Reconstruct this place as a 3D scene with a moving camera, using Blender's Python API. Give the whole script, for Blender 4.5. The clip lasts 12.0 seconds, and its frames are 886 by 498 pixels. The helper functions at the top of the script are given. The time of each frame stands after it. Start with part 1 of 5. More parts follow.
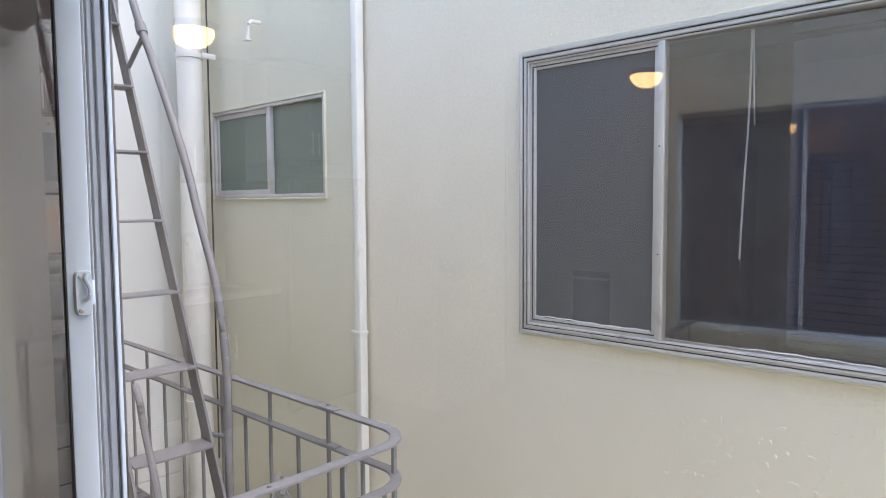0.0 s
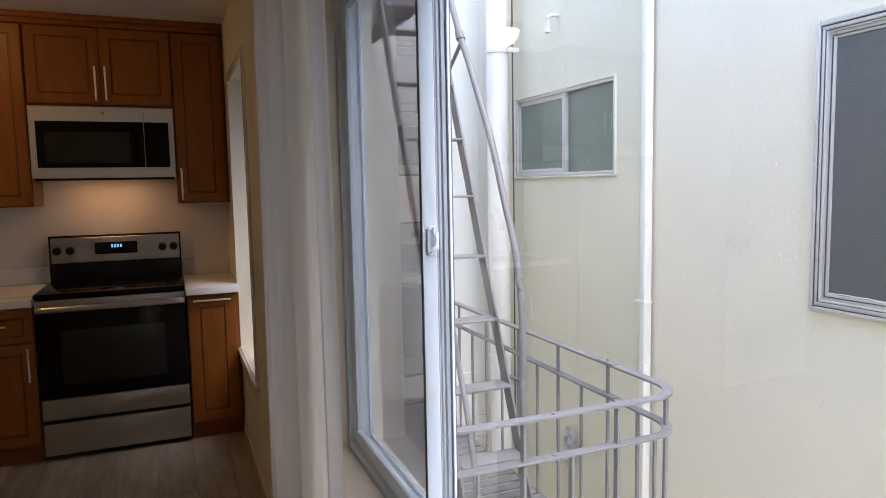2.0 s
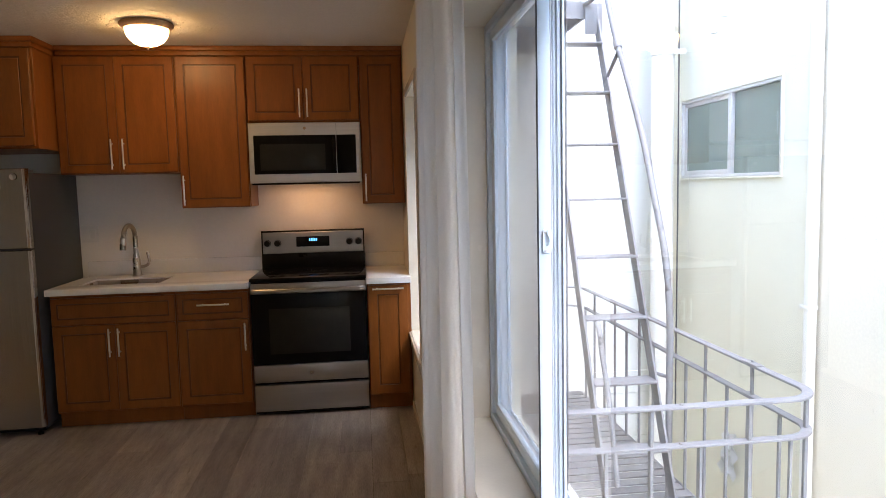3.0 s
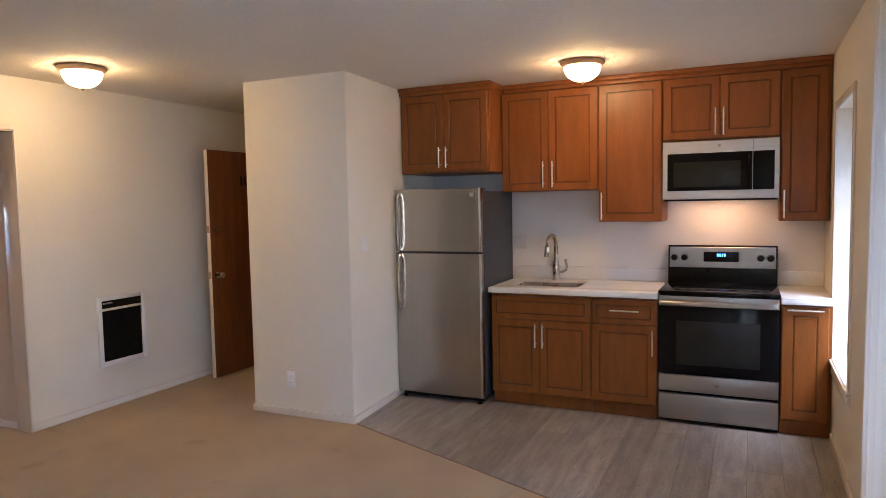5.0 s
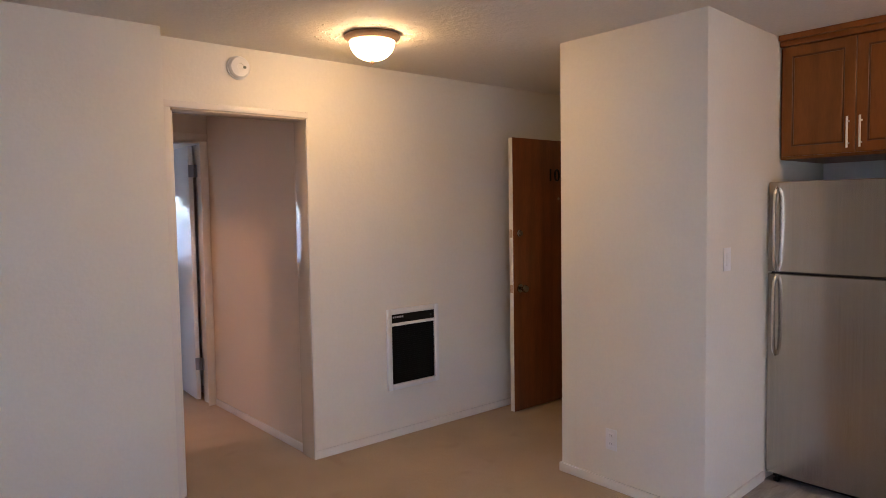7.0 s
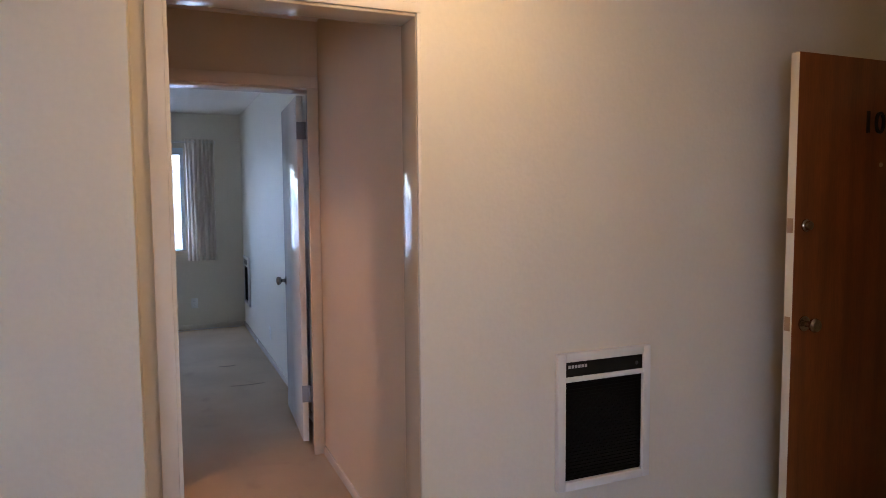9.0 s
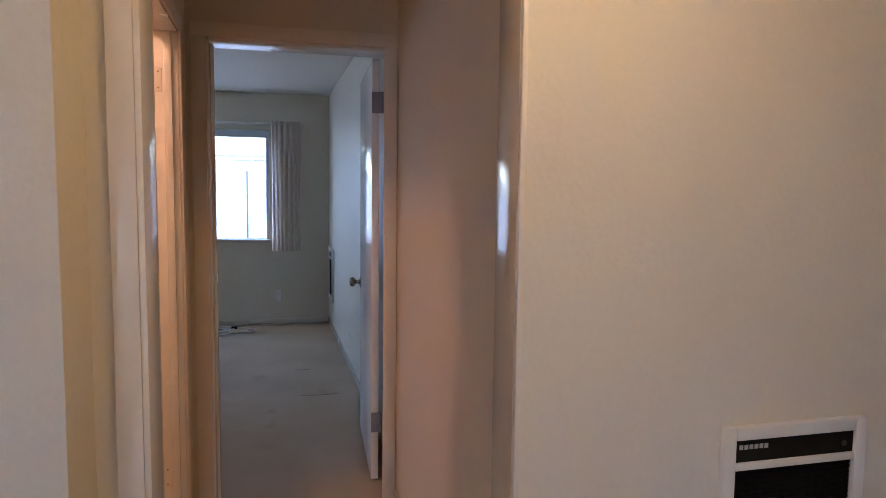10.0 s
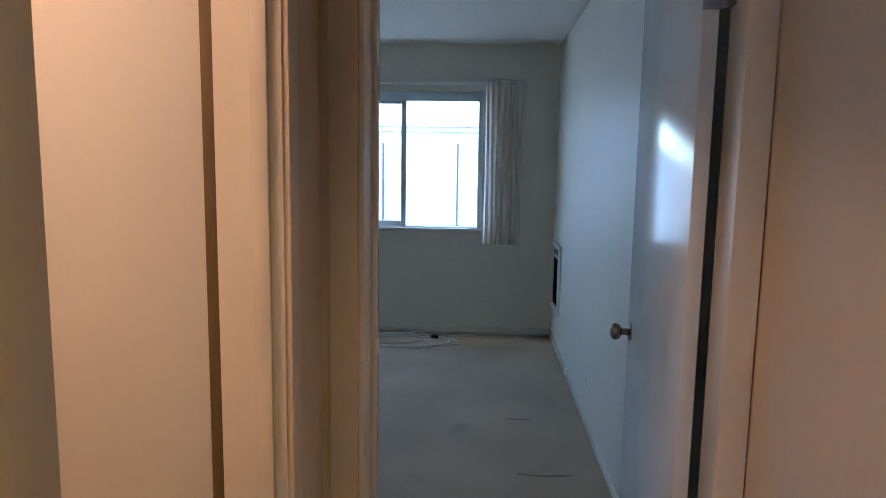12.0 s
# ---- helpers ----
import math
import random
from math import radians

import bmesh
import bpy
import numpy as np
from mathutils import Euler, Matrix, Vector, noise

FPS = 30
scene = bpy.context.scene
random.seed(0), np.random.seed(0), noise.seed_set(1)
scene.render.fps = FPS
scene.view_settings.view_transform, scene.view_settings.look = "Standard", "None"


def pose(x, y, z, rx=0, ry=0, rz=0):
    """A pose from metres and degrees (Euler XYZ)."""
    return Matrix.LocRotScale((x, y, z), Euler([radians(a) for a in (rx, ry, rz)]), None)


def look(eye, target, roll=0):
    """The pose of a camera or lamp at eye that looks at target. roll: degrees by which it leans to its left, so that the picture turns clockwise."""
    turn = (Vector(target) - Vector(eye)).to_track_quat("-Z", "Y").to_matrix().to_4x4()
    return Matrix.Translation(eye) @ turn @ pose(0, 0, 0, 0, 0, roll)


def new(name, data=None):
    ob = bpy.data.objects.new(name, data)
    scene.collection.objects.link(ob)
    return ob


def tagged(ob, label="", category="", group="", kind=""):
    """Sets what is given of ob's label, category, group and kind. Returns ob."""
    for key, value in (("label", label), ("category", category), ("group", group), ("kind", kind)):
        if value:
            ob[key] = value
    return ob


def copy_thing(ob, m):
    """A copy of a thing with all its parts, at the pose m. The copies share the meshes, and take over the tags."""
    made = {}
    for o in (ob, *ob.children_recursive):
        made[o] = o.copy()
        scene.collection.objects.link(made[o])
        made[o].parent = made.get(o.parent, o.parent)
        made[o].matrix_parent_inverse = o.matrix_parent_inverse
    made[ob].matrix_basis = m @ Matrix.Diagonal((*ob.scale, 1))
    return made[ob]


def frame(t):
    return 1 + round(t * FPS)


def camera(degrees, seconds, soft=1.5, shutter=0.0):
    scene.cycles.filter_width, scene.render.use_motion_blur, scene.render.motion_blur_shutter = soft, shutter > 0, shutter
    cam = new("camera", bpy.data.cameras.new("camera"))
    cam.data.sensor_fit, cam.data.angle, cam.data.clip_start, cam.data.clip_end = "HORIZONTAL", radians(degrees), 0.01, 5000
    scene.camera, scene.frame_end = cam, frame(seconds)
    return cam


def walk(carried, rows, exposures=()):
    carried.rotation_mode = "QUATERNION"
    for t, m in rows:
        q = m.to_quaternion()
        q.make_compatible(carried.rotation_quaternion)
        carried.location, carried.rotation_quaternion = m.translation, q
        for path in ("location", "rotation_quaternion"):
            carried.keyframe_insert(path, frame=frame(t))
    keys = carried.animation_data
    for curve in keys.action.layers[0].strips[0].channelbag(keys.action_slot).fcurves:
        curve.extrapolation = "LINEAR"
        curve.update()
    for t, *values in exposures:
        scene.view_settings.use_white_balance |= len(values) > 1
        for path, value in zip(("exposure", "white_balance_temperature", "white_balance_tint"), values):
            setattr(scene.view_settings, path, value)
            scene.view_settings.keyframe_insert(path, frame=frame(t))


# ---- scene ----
cam = camera(66.9, 12.0, soft=0.5)
PATH = [
    (0, (0.235, 0.17, 1.459), (1.696, 1.528, 1.324), -0.4),
    (0.5, (0.229, 0.142, 1.465), (1.532, 1.651, 1.301), -0.4),
    (1, (0.213, 0.109, 1.451), (1.371, 1.73, 1.28), -0.5),
    (1.5, (0.128, 0.005, 1.454), (1.117, 1.734, 1.271), -0.7),
    (2, (0.057, -0.164, 1.457), (0.805, 1.681, 1.266), -1.1),
    (2.5, (0.048, -0.341, 1.465), (0.554, 1.585, 1.282), -1.1),
    (3, (0.105, -0.516, 1.485), (0.339, 1.461, 1.299), -1.3),
    (3.2, (0.111, -0.587, 1.493), (0.237, 1.401, 1.311), -1.3),
    (4.8, (-0.043, -0.85, 1.541), (-0.788, 1.001, 1.402), -1.2),
    (5, (-0.066, -0.864, 1.546), (-0.9, 0.948, 1.407), -1.1),
    (5.5, (-0.163, -0.694, 1.545), (-1.223, 0.998, 1.419), -1.0),
    (6, (-0.412, -0.494, 1.518), (-1.664, 1.06, 1.39), -0.9),
    (6.5, (-0.713, -0.236, 1.533), (-2.112, 1.188, 1.404), -1.1),
    (7, (-0.984, 0.081, 1.531), (-2.507, 1.371, 1.413), -0.9),
    (7.5, (-1.322, 0.388, 1.505), (-2.955, 1.537, 1.385), -0.7),
    (7.7, (-1.447, 0.52, 1.49), (-3.112, 1.622, 1.369), -0.8),
    (9.3, (-2.642, 1.356, 1.461), (-4.51, 2.054, 1.308), 0.1),
    (9.5, (-2.764, 1.403, 1.46), (-4.651, 2.046, 1.303), 0.5),
    (10, (-3.180, 1.541, 1.458), (-5.109, 2.039, 1.283), 0.7),
    (10.5, (-3.59, 1.646, 1.455), (-5.549, 2.002, 1.266), 0.7),
    (11, (-4.031, 1.654, 1.456), (-6.01, 1.852, 1.244), 1.2),
    (11.5, (-4.438, 1.597, 1.473), (-6.423, 1.649, 1.235), 0.7),
    (12, (-4.836, 1.538, 1.478), (-6.816, 1.427, 1.22), 0.9),
]
walk(cam, [(t, look(eye, target, roll)) for t, eye, target, roll in PATH],
     exposures=[(0.0, 2.0, 6800, 16), (0.5, 2.17, 6770, 16), (1.0, 2.23, 6730, 16), (1.5, 2.3, 6700, 16), (2.0, 2.46, 6500, 16), (2.5, 2.82, 6400, 15), (3.2, 3.44, 6050, 14), (5.0, 4.22, 5350, 16), (5.5, 4.15, 5450, 18), (6.5, 4.03, 5500, 21), (7.5, 3.98, 5450, 22), (9.5, 3.9, 5350, 19), (10.5, 3.82, 5400, 17), (11.2, 3.95, 5300, 10), (12.0, 3.73, 5000, 7)])

# ---- world and large lights ----
world = bpy.data.worlds.new("sky")
scene.world = world
world.use_nodes = True
sky = world.node_tree.nodes.new("ShaderNodeTexSky")
sky.sky_type = "NISHITA"
sky.sun_disc = False
sky.sun_elevation, sky.sun_rotation = radians(62), radians(162)
sky.air_density, sky.dust_density, sky.ozone_density = 1.2, 1.2, 1.6
background = world.node_tree.nodes["Background"]
world.node_tree.links.new(sky.outputs[0], background.inputs[0])
background.inputs[1].default_value = 0.15
SUN = new("sun", bpy.data.lights.new("sun", "SUN"))
SUN.data.energy, SUN.data.angle, SUN.data.color = 0.7, radians(50), (1.0, 0.985, 0.96)
SUN.matrix_world = look((0, 0, 0), (-0.15, 0.45, -0.88))
LAMP_GLOW = 3.6
HOOD_WATT = 0.12


# ---- materials ----
def shade(name, color, rough=0.6, metal=0.0, spread=0.12, scale=6.0, fine=0.0, fine_scale=250.0, bump=0.0, stretch=(1, 1, 1), random_tint=0.0, spec=0.5, blotch=None, blotch_at=0.58, coarse_bump=0.0, coarse_scale=20.0, transmission=0.0, patchy=False):
    """A painted, stained or metal surface: base colour that varies at two scales, with grain relief."""
    m = bpy.data.materials.new(name)
    m.use_nodes = True
    nt = m.node_tree
    nd, ln = nt.nodes, nt.links
    b = nd["Principled BSDF"]
    b.inputs["Roughness"].default_value = rough
    b.inputs["Metallic"].default_value = metal
    b.inputs["Specular IOR Level"].default_value = spec
    b.inputs["Transmission Weight"].default_value = transmission
    co = nd.new("ShaderNodeTexCoord")
    mp = nd.new("ShaderNodeMapping")
    mp.inputs["Scale"].default_value = stretch
    ln.new(co.outputs["Object"], mp.inputs["Vector"])

    def noise_at(s, detail=4.0):
        n = nd.new("ShaderNodeTexNoise")
        n.inputs["Scale"].default_value, n.inputs["Detail"].default_value = s, detail
        ln.new(mp.outputs["Vector"], n.inputs["Vector"])
        return n

    def mixed(kind, fac, a, c):
        mx = nd.new("ShaderNodeMix")
        mx.data_type, mx.blend_type = "RGBA", kind
        for sock, v in ((mx.inputs[0], fac), (mx.inputs[6], a), (mx.inputs[7], c)):
            if isinstance(v, (int, float)):
                sock.default_value = v
            elif isinstance(v, tuple):
                sock.default_value = (*v, 1)
            else:
                ln.new(v, sock)
        return mx.outputs[2]

    big = noise_at(scale)
    lo, hi = tuple(c * (1 - spread) for c in color), tuple(min(1, c * (1 + spread)) for c in color)
    ramp = nd.new("ShaderNodeMapRange")
    ramp.inputs[1].default_value, ramp.inputs[2].default_value = 0.3, 0.7
    ln.new(big.outputs["Fac"], ramp.inputs[0])
    out = mixed("MIX", ramp.outputs[0], lo, hi)
    if fine:
        small = noise_at(fine_scale, 3.0)
        r2 = nd.new("ShaderNodeMapRange")
        r2.inputs[1].default_value, r2.inputs[2].default_value = 0.3, 0.7
        r2.inputs[3].default_value, r2.inputs[4].default_value = 1 - fine, 1 + fine
        ln.new(small.outputs["Fac"], r2.inputs[0])
        out = mixed("MULTIPLY", 1.0, out, r2.outputs[0])
    if blotch:
        spots = noise_at(scale * 2.7, 8.0)
        r3 = nd.new("ShaderNodeMapRange")
        r3.inputs[1].default_value, r3.inputs[2].default_value = blotch_at, blotch_at + 0.1
        r3.inputs[4].default_value = 0.6
        ln.new(spots.outputs["Fac"], r3.inputs[0])
        out = mixed("MIX", r3.outputs[0], out, blotch)
    if random_tint:
        info = nd.new("ShaderNodeObjectInfo")
        r4 = nd.new("ShaderNodeMapRange")
        r4.inputs[3].default_value, r4.inputs[4].default_value = 1 - random_tint, 1 + random_tint
        ln.new(info.outputs["Random"], r4.inputs[0])
        out = mixed("MULTIPLY", 1.0, out, r4.outputs[0])
    ln.new(out, b.inputs["Base Color"])
    rr = nd.new("ShaderNodeMapRange")
    rr.inputs[3].default_value, rr.inputs[4].default_value = max(0, rough - 0.06), min(1, rough + 0.06)
    ln.new(big.outputs["Fac"], rr.inputs[0])
    ln.new(rr.outputs[0], b.inputs["Roughness"])
    last = None
    for strength, s, dist in ((coarse_bump, coarse_scale, 0.02), (bump, fine_scale, 0.004)):
        if strength:
            bp = nd.new("ShaderNodeBump")
            bp.inputs["Strength"].default_value, bp.inputs["Distance"].default_value = strength, dist
            height = noise_at(s, 5.0).outputs["Fac"]
            if patchy and strength == coarse_bump:
                edge = nd.new("ShaderNodeMapRange")
                edge.inputs[1].default_value, edge.inputs[2].default_value = 0.56, 0.70
                ln.new(height, edge.inputs[0])
                where = nd.new("ShaderNodeMapRange")
                where.inputs[1].default_value, where.inputs[2].default_value = 0.42, 0.66
                ln.new(noise_at(1.7, 3.0).outputs["Fac"], where.inputs[0])
                times = nd.new("ShaderNodeMath")
                times.operation = "MULTIPLY"
                ln.new(edge.outputs[0], times.inputs[0])
                ln.new(where.outputs[0], times.inputs[1])
                height = times.outputs[0]
            ln.new(height, bp.inputs["Height"])
            if last:
                ln.new(last.outputs[0], bp.inputs["Normal"])
            last = bp
    if last:
        ln.new(last.outputs[0], b.inputs["Normal"])
    return m


def glowing(name, color, strength):
    m = bpy.data.materials.new(name)
    m.use_nodes = True
    b = m.node_tree.nodes["Principled BSDF"]
    b.inputs["Base Color"].default_value = (*color, 1)
    b.inputs["Emission Color"].default_value = (*color, 1)
    b.inputs["Emission Strength"].default_value = strength
    return m


def clear(name, tint=(1, 1, 1), rough=0.0, ior=1.5):
    m = bpy.data.materials.new(name)
    m.use_nodes = True
    b = m.node_tree.nodes["Principled BSDF"]
    b.inputs["Base Color"].default_value = (*tint, 1)
    b.inputs["Roughness"].default_value = rough
    b.inputs["IOR"].default_value = ior
    b.inputs["Transmission Weight"].default_value = 1.0
    return m


def meshed(name, color, open_share):
    """Insect screen: fine grey mesh, part of it holes."""
    m = bpy.data.materials.new(name)
    m.use_nodes = True
    nt = m.node_tree
    b = nt.nodes["Principled BSDF"]
    b.inputs["Base Color"].default_value = (*color, 1)
    b.inputs["Roughness"].default_value = 0.7
    t = nt.nodes.new("ShaderNodeBsdfTransparent")
    mx = nt.nodes.new("ShaderNodeMixShader")
    mx.inputs[0].default_value = open_share
    nt.links.new(b.outputs[0], mx.inputs[1])
    nt.links.new(t.outputs[0], mx.inputs[2])
    nt.links.new(mx.outputs[0], nt.nodes["Material Output"].inputs[0])
    return m


PAINT = shade("wall_paint", (0.76, 0.71, 0.59), 0.55, spread=0.03, scale=1.2, fine=0.015, fine_scale=60, bump=0.25, coarse_bump=0.12, coarse_scale=9)
# Wall paint whitened to carry the daylight that falls on the kitchen wall.
KITCHEN_PAINT_LIT = shade("daylit_wall_paint", (0.84, 0.82, 0.77), 0.45, spread=0.03, scale=1.2, fine=0.015, fine_scale=60, bump=0.2, coarse_bump=0.1, coarse_scale=9)
# Hall tan holds part of the bathroom lamp's warm light; the paint is cream.
HALL_PAINT_LIT = shade("lamp_warmed_wall_paint", (0.66, 0.545, 0.385), 0.8, spec=0.08, spread=0.03, scale=1.5, fine=0.01, fine_scale=60, bump=0.12, coarse_bump=0.05, coarse_scale=7)
HALL_GLOSS_LIT = shade("lamp_warmed_enamel", (0.66, 0.545, 0.385), 0.15, spread=0.03, scale=1.5, spec=0.3)
CEIL_PAINT = shade("ceiling_paint", (0.74, 0.69, 0.60), 0.8, spread=0.03, scale=1.0, fine=0.03, fine_scale=90, bump=0.5, coarse_bump=0.2, coarse_scale=30)
TRIM = shade("white_gloss_trim", (0.78, 0.72, 0.62), 0.25, spread=0.03, scale=5, fine=0.01, fine_scale=80, bump=0.05)
# Trim toned like the hall walls, with the same lamp warmth in its colour.
TRIM_HALL_LIT = shade("lamp_warmed_trim", (0.70, 0.59, 0.44), 0.5, spec=0.25, spread=0.03, scale=5, fine=0.01, fine_scale=80, bump=0.04)
DOOR_WHITE = shade("white_gloss_door", (0.76, 0.74, 0.70), 0.17, spread=0.02, scale=3, fine=0.01, fine_scale=60, bump=0.02, coarse_bump=0.015, coarse_scale=5)
CARPET = shade("beige_carpet", (0.47, 0.365, 0.248), 0.95, spread=0.10, scale=1.6, fine=0.22, fine_scale=420, bump=0.9, blotch=(0.37, 0.28, 0.20), blotch_at=0.62, spec=0.1, coarse_bump=0.15, coarse_scale=14)
SEAM = shade("carpet_crease", (0.24, 0.185, 0.14), 0.95, spread=0.2, spec=0.1)
PLANK = shade("grey_vinyl_plank", (0.30, 0.262, 0.225), 0.42, blotch=(0.17, 0.142, 0.118), blotch_at=0.60, spread=0.26, scale=4.0, fine=0.16, fine_scale=38, bump=0.12, stretch=(5, 0.7, 1), random_tint=0.16)
GAP_BROWN = shade("brown_gap_filler", (0.13, 0.09, 0.036), 0.7, spread=0.2, scale=4, fine=0.1, fine_scale=40, stretch=(6, 6, 0.6))
SUBFLOOR = shade("subfloor", (0.10, 0.08, 0.06), 0.9)
WOOD = shade("stained_maple", (0.235, 0.075, 0.013), 0.36, spread=0.15, scale=3.0, fine=0.06, fine_scale=26, bump=0.06, stretch=(5, 5, 0.8), random_tint=0.06, spec=0.35)
WOOD_DARK = shade("dark_glaze", (0.12, 0.036, 0.008), 0.4, spread=0.1)
ENTRY_WOOD = shade("brown_door_veneer", (0.19, 0.057, 0.013), 0.32, spread=0.22, scale=2.5, fine=0.12, fine_scale=24, bump=0.05, stretch=(6, 6, 0.6))
STEEL = shade("brushed_steel", (0.42, 0.39, 0.35), 0.24, 1.0, spread=0.05, scale=2, fine=0.06, fine_scale=30, stretch=(40, 40, 0.6))
STEEL_BAND = shade("brushed_steel_across", (0.42, 0.395, 0.365), 0.34, 1.0, spread=0.03, scale=2, fine=0.02, fine_scale=90, stretch=(0.6, 0.6, 40))
STEEL_PALE = shade("pale_brushed_steel", (0.62, 0.60, 0.57), 0.42, 0.7, spread=0.04, scale=2, fine=0.05, fine_scale=30, stretch=(0.6, 0.6, 40))
CHROME = shade("chrome", (0.75, 0.74, 0.72), 0.12, 1.0, spread=0.02)
FAUCET = shade("dark_brushed_nickel", (0.42, 0.37, 0.31), 0.28, 1.0, spread=0.05)
NICKEL = shade("brushed_nickel", (0.80, 0.77, 0.72), 0.30, 0.75, spread=0.03)
KNOB = shade("dull_steel_knob", (0.29, 0.25, 0.21), 0.25, 1.0, spread=0.05)
BRONZE = shade("aged_bronze", (0.42, 0.28, 0.17), 0.38, 0.4, spread=0.1)
GREY_SIDE = shade("grey_steel_side", (0.05, 0.05, 0.055), 0.45, 0.1, spread=0.06, bump=0.15)
BLACK_GLOSS = shade("black_glass", (0.007, 0.007, 0.008), 0.08, spread=0.02, spec=0.15)
BLACK = shade("black_enamel", (0.010, 0.010, 0.010), 0.3, spread=0.1, spec=0.2)
GRILLE = shade("matt_black_grille", (0.007, 0.007, 0.007), 0.85, spread=0.1, spec=0.1)
OVEN_WINDOW = shade("oven_window", (0.024, 0.023, 0.021), 0.12, spread=0.1, spec=0.2)
WHITE_PLASTIC = shade("white_plastic", (0.78, 0.77, 0.73), 0.35, spread=0.02)
QUARTZ = shade("white_quartz", (0.80, 0.79, 0.77), 0.2, spread=0.03, scale=3, fine=0.02, fine_scale=70)
STUCCO = shade("cream_stucco", (0.705, 0.672, 0.535), 0.85, spread=0.05, scale=0.9, fine=0.03, fine_scale=70, bump=0.35, blotch=(0.62, 0.58, 0.48), blotch_at=0.68, coarse_bump=0.12, coarse_scale=16)
STUCCO_ROUGH = shade("flaking_stucco", (0.80, 0.74, 0.615), 0.85, spread=0.04, scale=1.1, fine=0.03, fine_scale=60, bump=0.4, blotch=(0.66, 0.62, 0.54), blotch_at=0.68, coarse_bump=0.32, coarse_scale=70, patchy=True)
STUCCO_WHITE = shade("white_siding", (0.74, 0.74, 0.70), 0.7, spread=0.04, scale=1.5, fine=0.03, bump=0.2, blotch=(0.6, 0.6, 0.56), blotch_at=0.68)
PIPE_WHITE = shade("white_painted_pipe", (0.76, 0.74, 0.68), 0.5, spread=0.05, scale=3, blotch=(0.55, 0.50, 0.42), blotch_at=0.66, bump=0.1)
IRON = shade("grey_painted_iron", (0.20, 0.195, 0.20), 0.5, spread=0.10, scale=9, fine=0.06, bump=0.2, blotch=(0.38, 0.37, 0.36), blotch_at=0.66, coarse_bump=0.1, coarse_scale=40)
ALU = shade("anodised_aluminium", (0.56, 0.54, 0.515), 0.42, 0.15, spread=0.06, scale=6, blotch=(0.34, 0.31, 0.29), blotch_at=0.62, bump=0.05)
ALU_WHITE = shade("white_window_frame", (0.68, 0.77, 0.85), 0.30, 0.0, spread=0.03, scale=5, blotch=(0.68, 0.69, 0.68), blotch_at=0.68)
ALU_DARK = shade("dull_grey_aluminium", (0.24, 0.25, 0.27), 0.45, 0.3, spread=0.08)
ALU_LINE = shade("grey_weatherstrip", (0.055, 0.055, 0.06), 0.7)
GLASS = clear("window_glass")
GLASS_COATED = clear("coated_glass", ior=1.8)
SCREEN = meshed("insect_screen", (0.38, 0.38, 0.39), 0.52)
SCREEN_GREY = meshed("dense_insect_screen", (0.13, 0.13, 0.13), 0.12)
OBSCURE = shade("obscure_glass", (0.17, 0.205, 0.165), 0.22, spread=0.10, scale=1.6, bump=0.1)
# Blue in room and slats stands in for sky mirrored by the opposite panes.
ROOM_SKY_TINT = shade("sky_tinted_room_paint", (0.22, 0.26, 0.40), 0.8, spread=0.1)
BLIND_SKY_TINT = shade("dark_sky_tinted_slat", (0.06, 0.072, 0.125), 0.5)
CURTAIN = shade("linen_curtain", (0.80, 0.745, 0.67), 0.9, spread=0.05, scale=3, fine=0.08, fine_scale=300, bump=0.3, spec=0.1, stretch=(1, 1, 0.5), transmission=0.0)
nt = CURTAIN.node_tree
lit_through = nt.nodes.new("ShaderNodeBsdfTranslucent")
lit_through.inputs[0].default_value = (0.95, 0.90, 0.83, 1)
both = nt.nodes.new("ShaderNodeMixShader")
both.inputs[0].default_value = 0.62
nt.links.new(nt.nodes["Principled BSDF"].outputs[0], both.inputs[1])
nt.links.new(lit_through.outputs[0], both.inputs[2])
nt.links.new(both.outputs[0], nt.nodes["Material Output"].inputs[0])
BULB = glowing("lamp_glass", (1.0, 0.60, 0.22), LAMP_GLOW)
BULB_BATH = glowing("bath_lamp_glass", (1.0, 0.53, 0.28), 5.8)
DISPLAY = glowing("clock_digits", (0.10, 0.35, 1.0), 0.35)
CABLE = shade("white_cable", (0.72, 0.72, 0.70), 0.5)
EARTH = shade("grey_concrete_ground", (0.32, 0.30, 0.28), 0.9, spread=0.15, scale=0.8, fine=0.1, bump=0.4)
PALE = shade("pale_painted_boards", (0.50, 0.50, 0.48), 0.7, spread=0.04, scale=1.0, bump=0.2)
PLASTIC_BAG = shade("white_plastic_sheet", (0.75, 0.75, 0.74), 0.4, spread=0.05)

# ---- building tools ----
ORIGIN = {}


def finish(bm, name, material, smooth=True):
    me = bpy.data.meshes.new(name)
    bmesh.ops.recalc_face_normals(bm, faces=bm.faces)
    bm.to_mesh(me)
    bm.free()
    for mm in material if isinstance(material, (list, tuple)) else (material,):
        me.materials.append(mm)
    if smooth:
        me.shade_smooth()
        me.set_sharp_from_angle(angle=radians(35))
    return me


def thing(name, label, category, at=(0, 0, 0), group="", kind=""):
    e = new(name)
    e.location = at
    e.empty_display_size = 0.1
    ORIGIN[e] = Vector(at)
    return tagged(e, label, category, group, kind)


def part(name, bm, material, parent, label="", smooth=True):
    """One mesh under a thing or a part; the bmesh is in world metres."""
    o = ORIGIN[parent]
    bmesh.ops.translate(bm, verts=bm.verts, vec=-o)
    ob = new(name, finish(bm, name, material, smooth))
    ob.parent = parent
    ORIGIN[ob] = o
    return tagged(ob, label) if label else ob


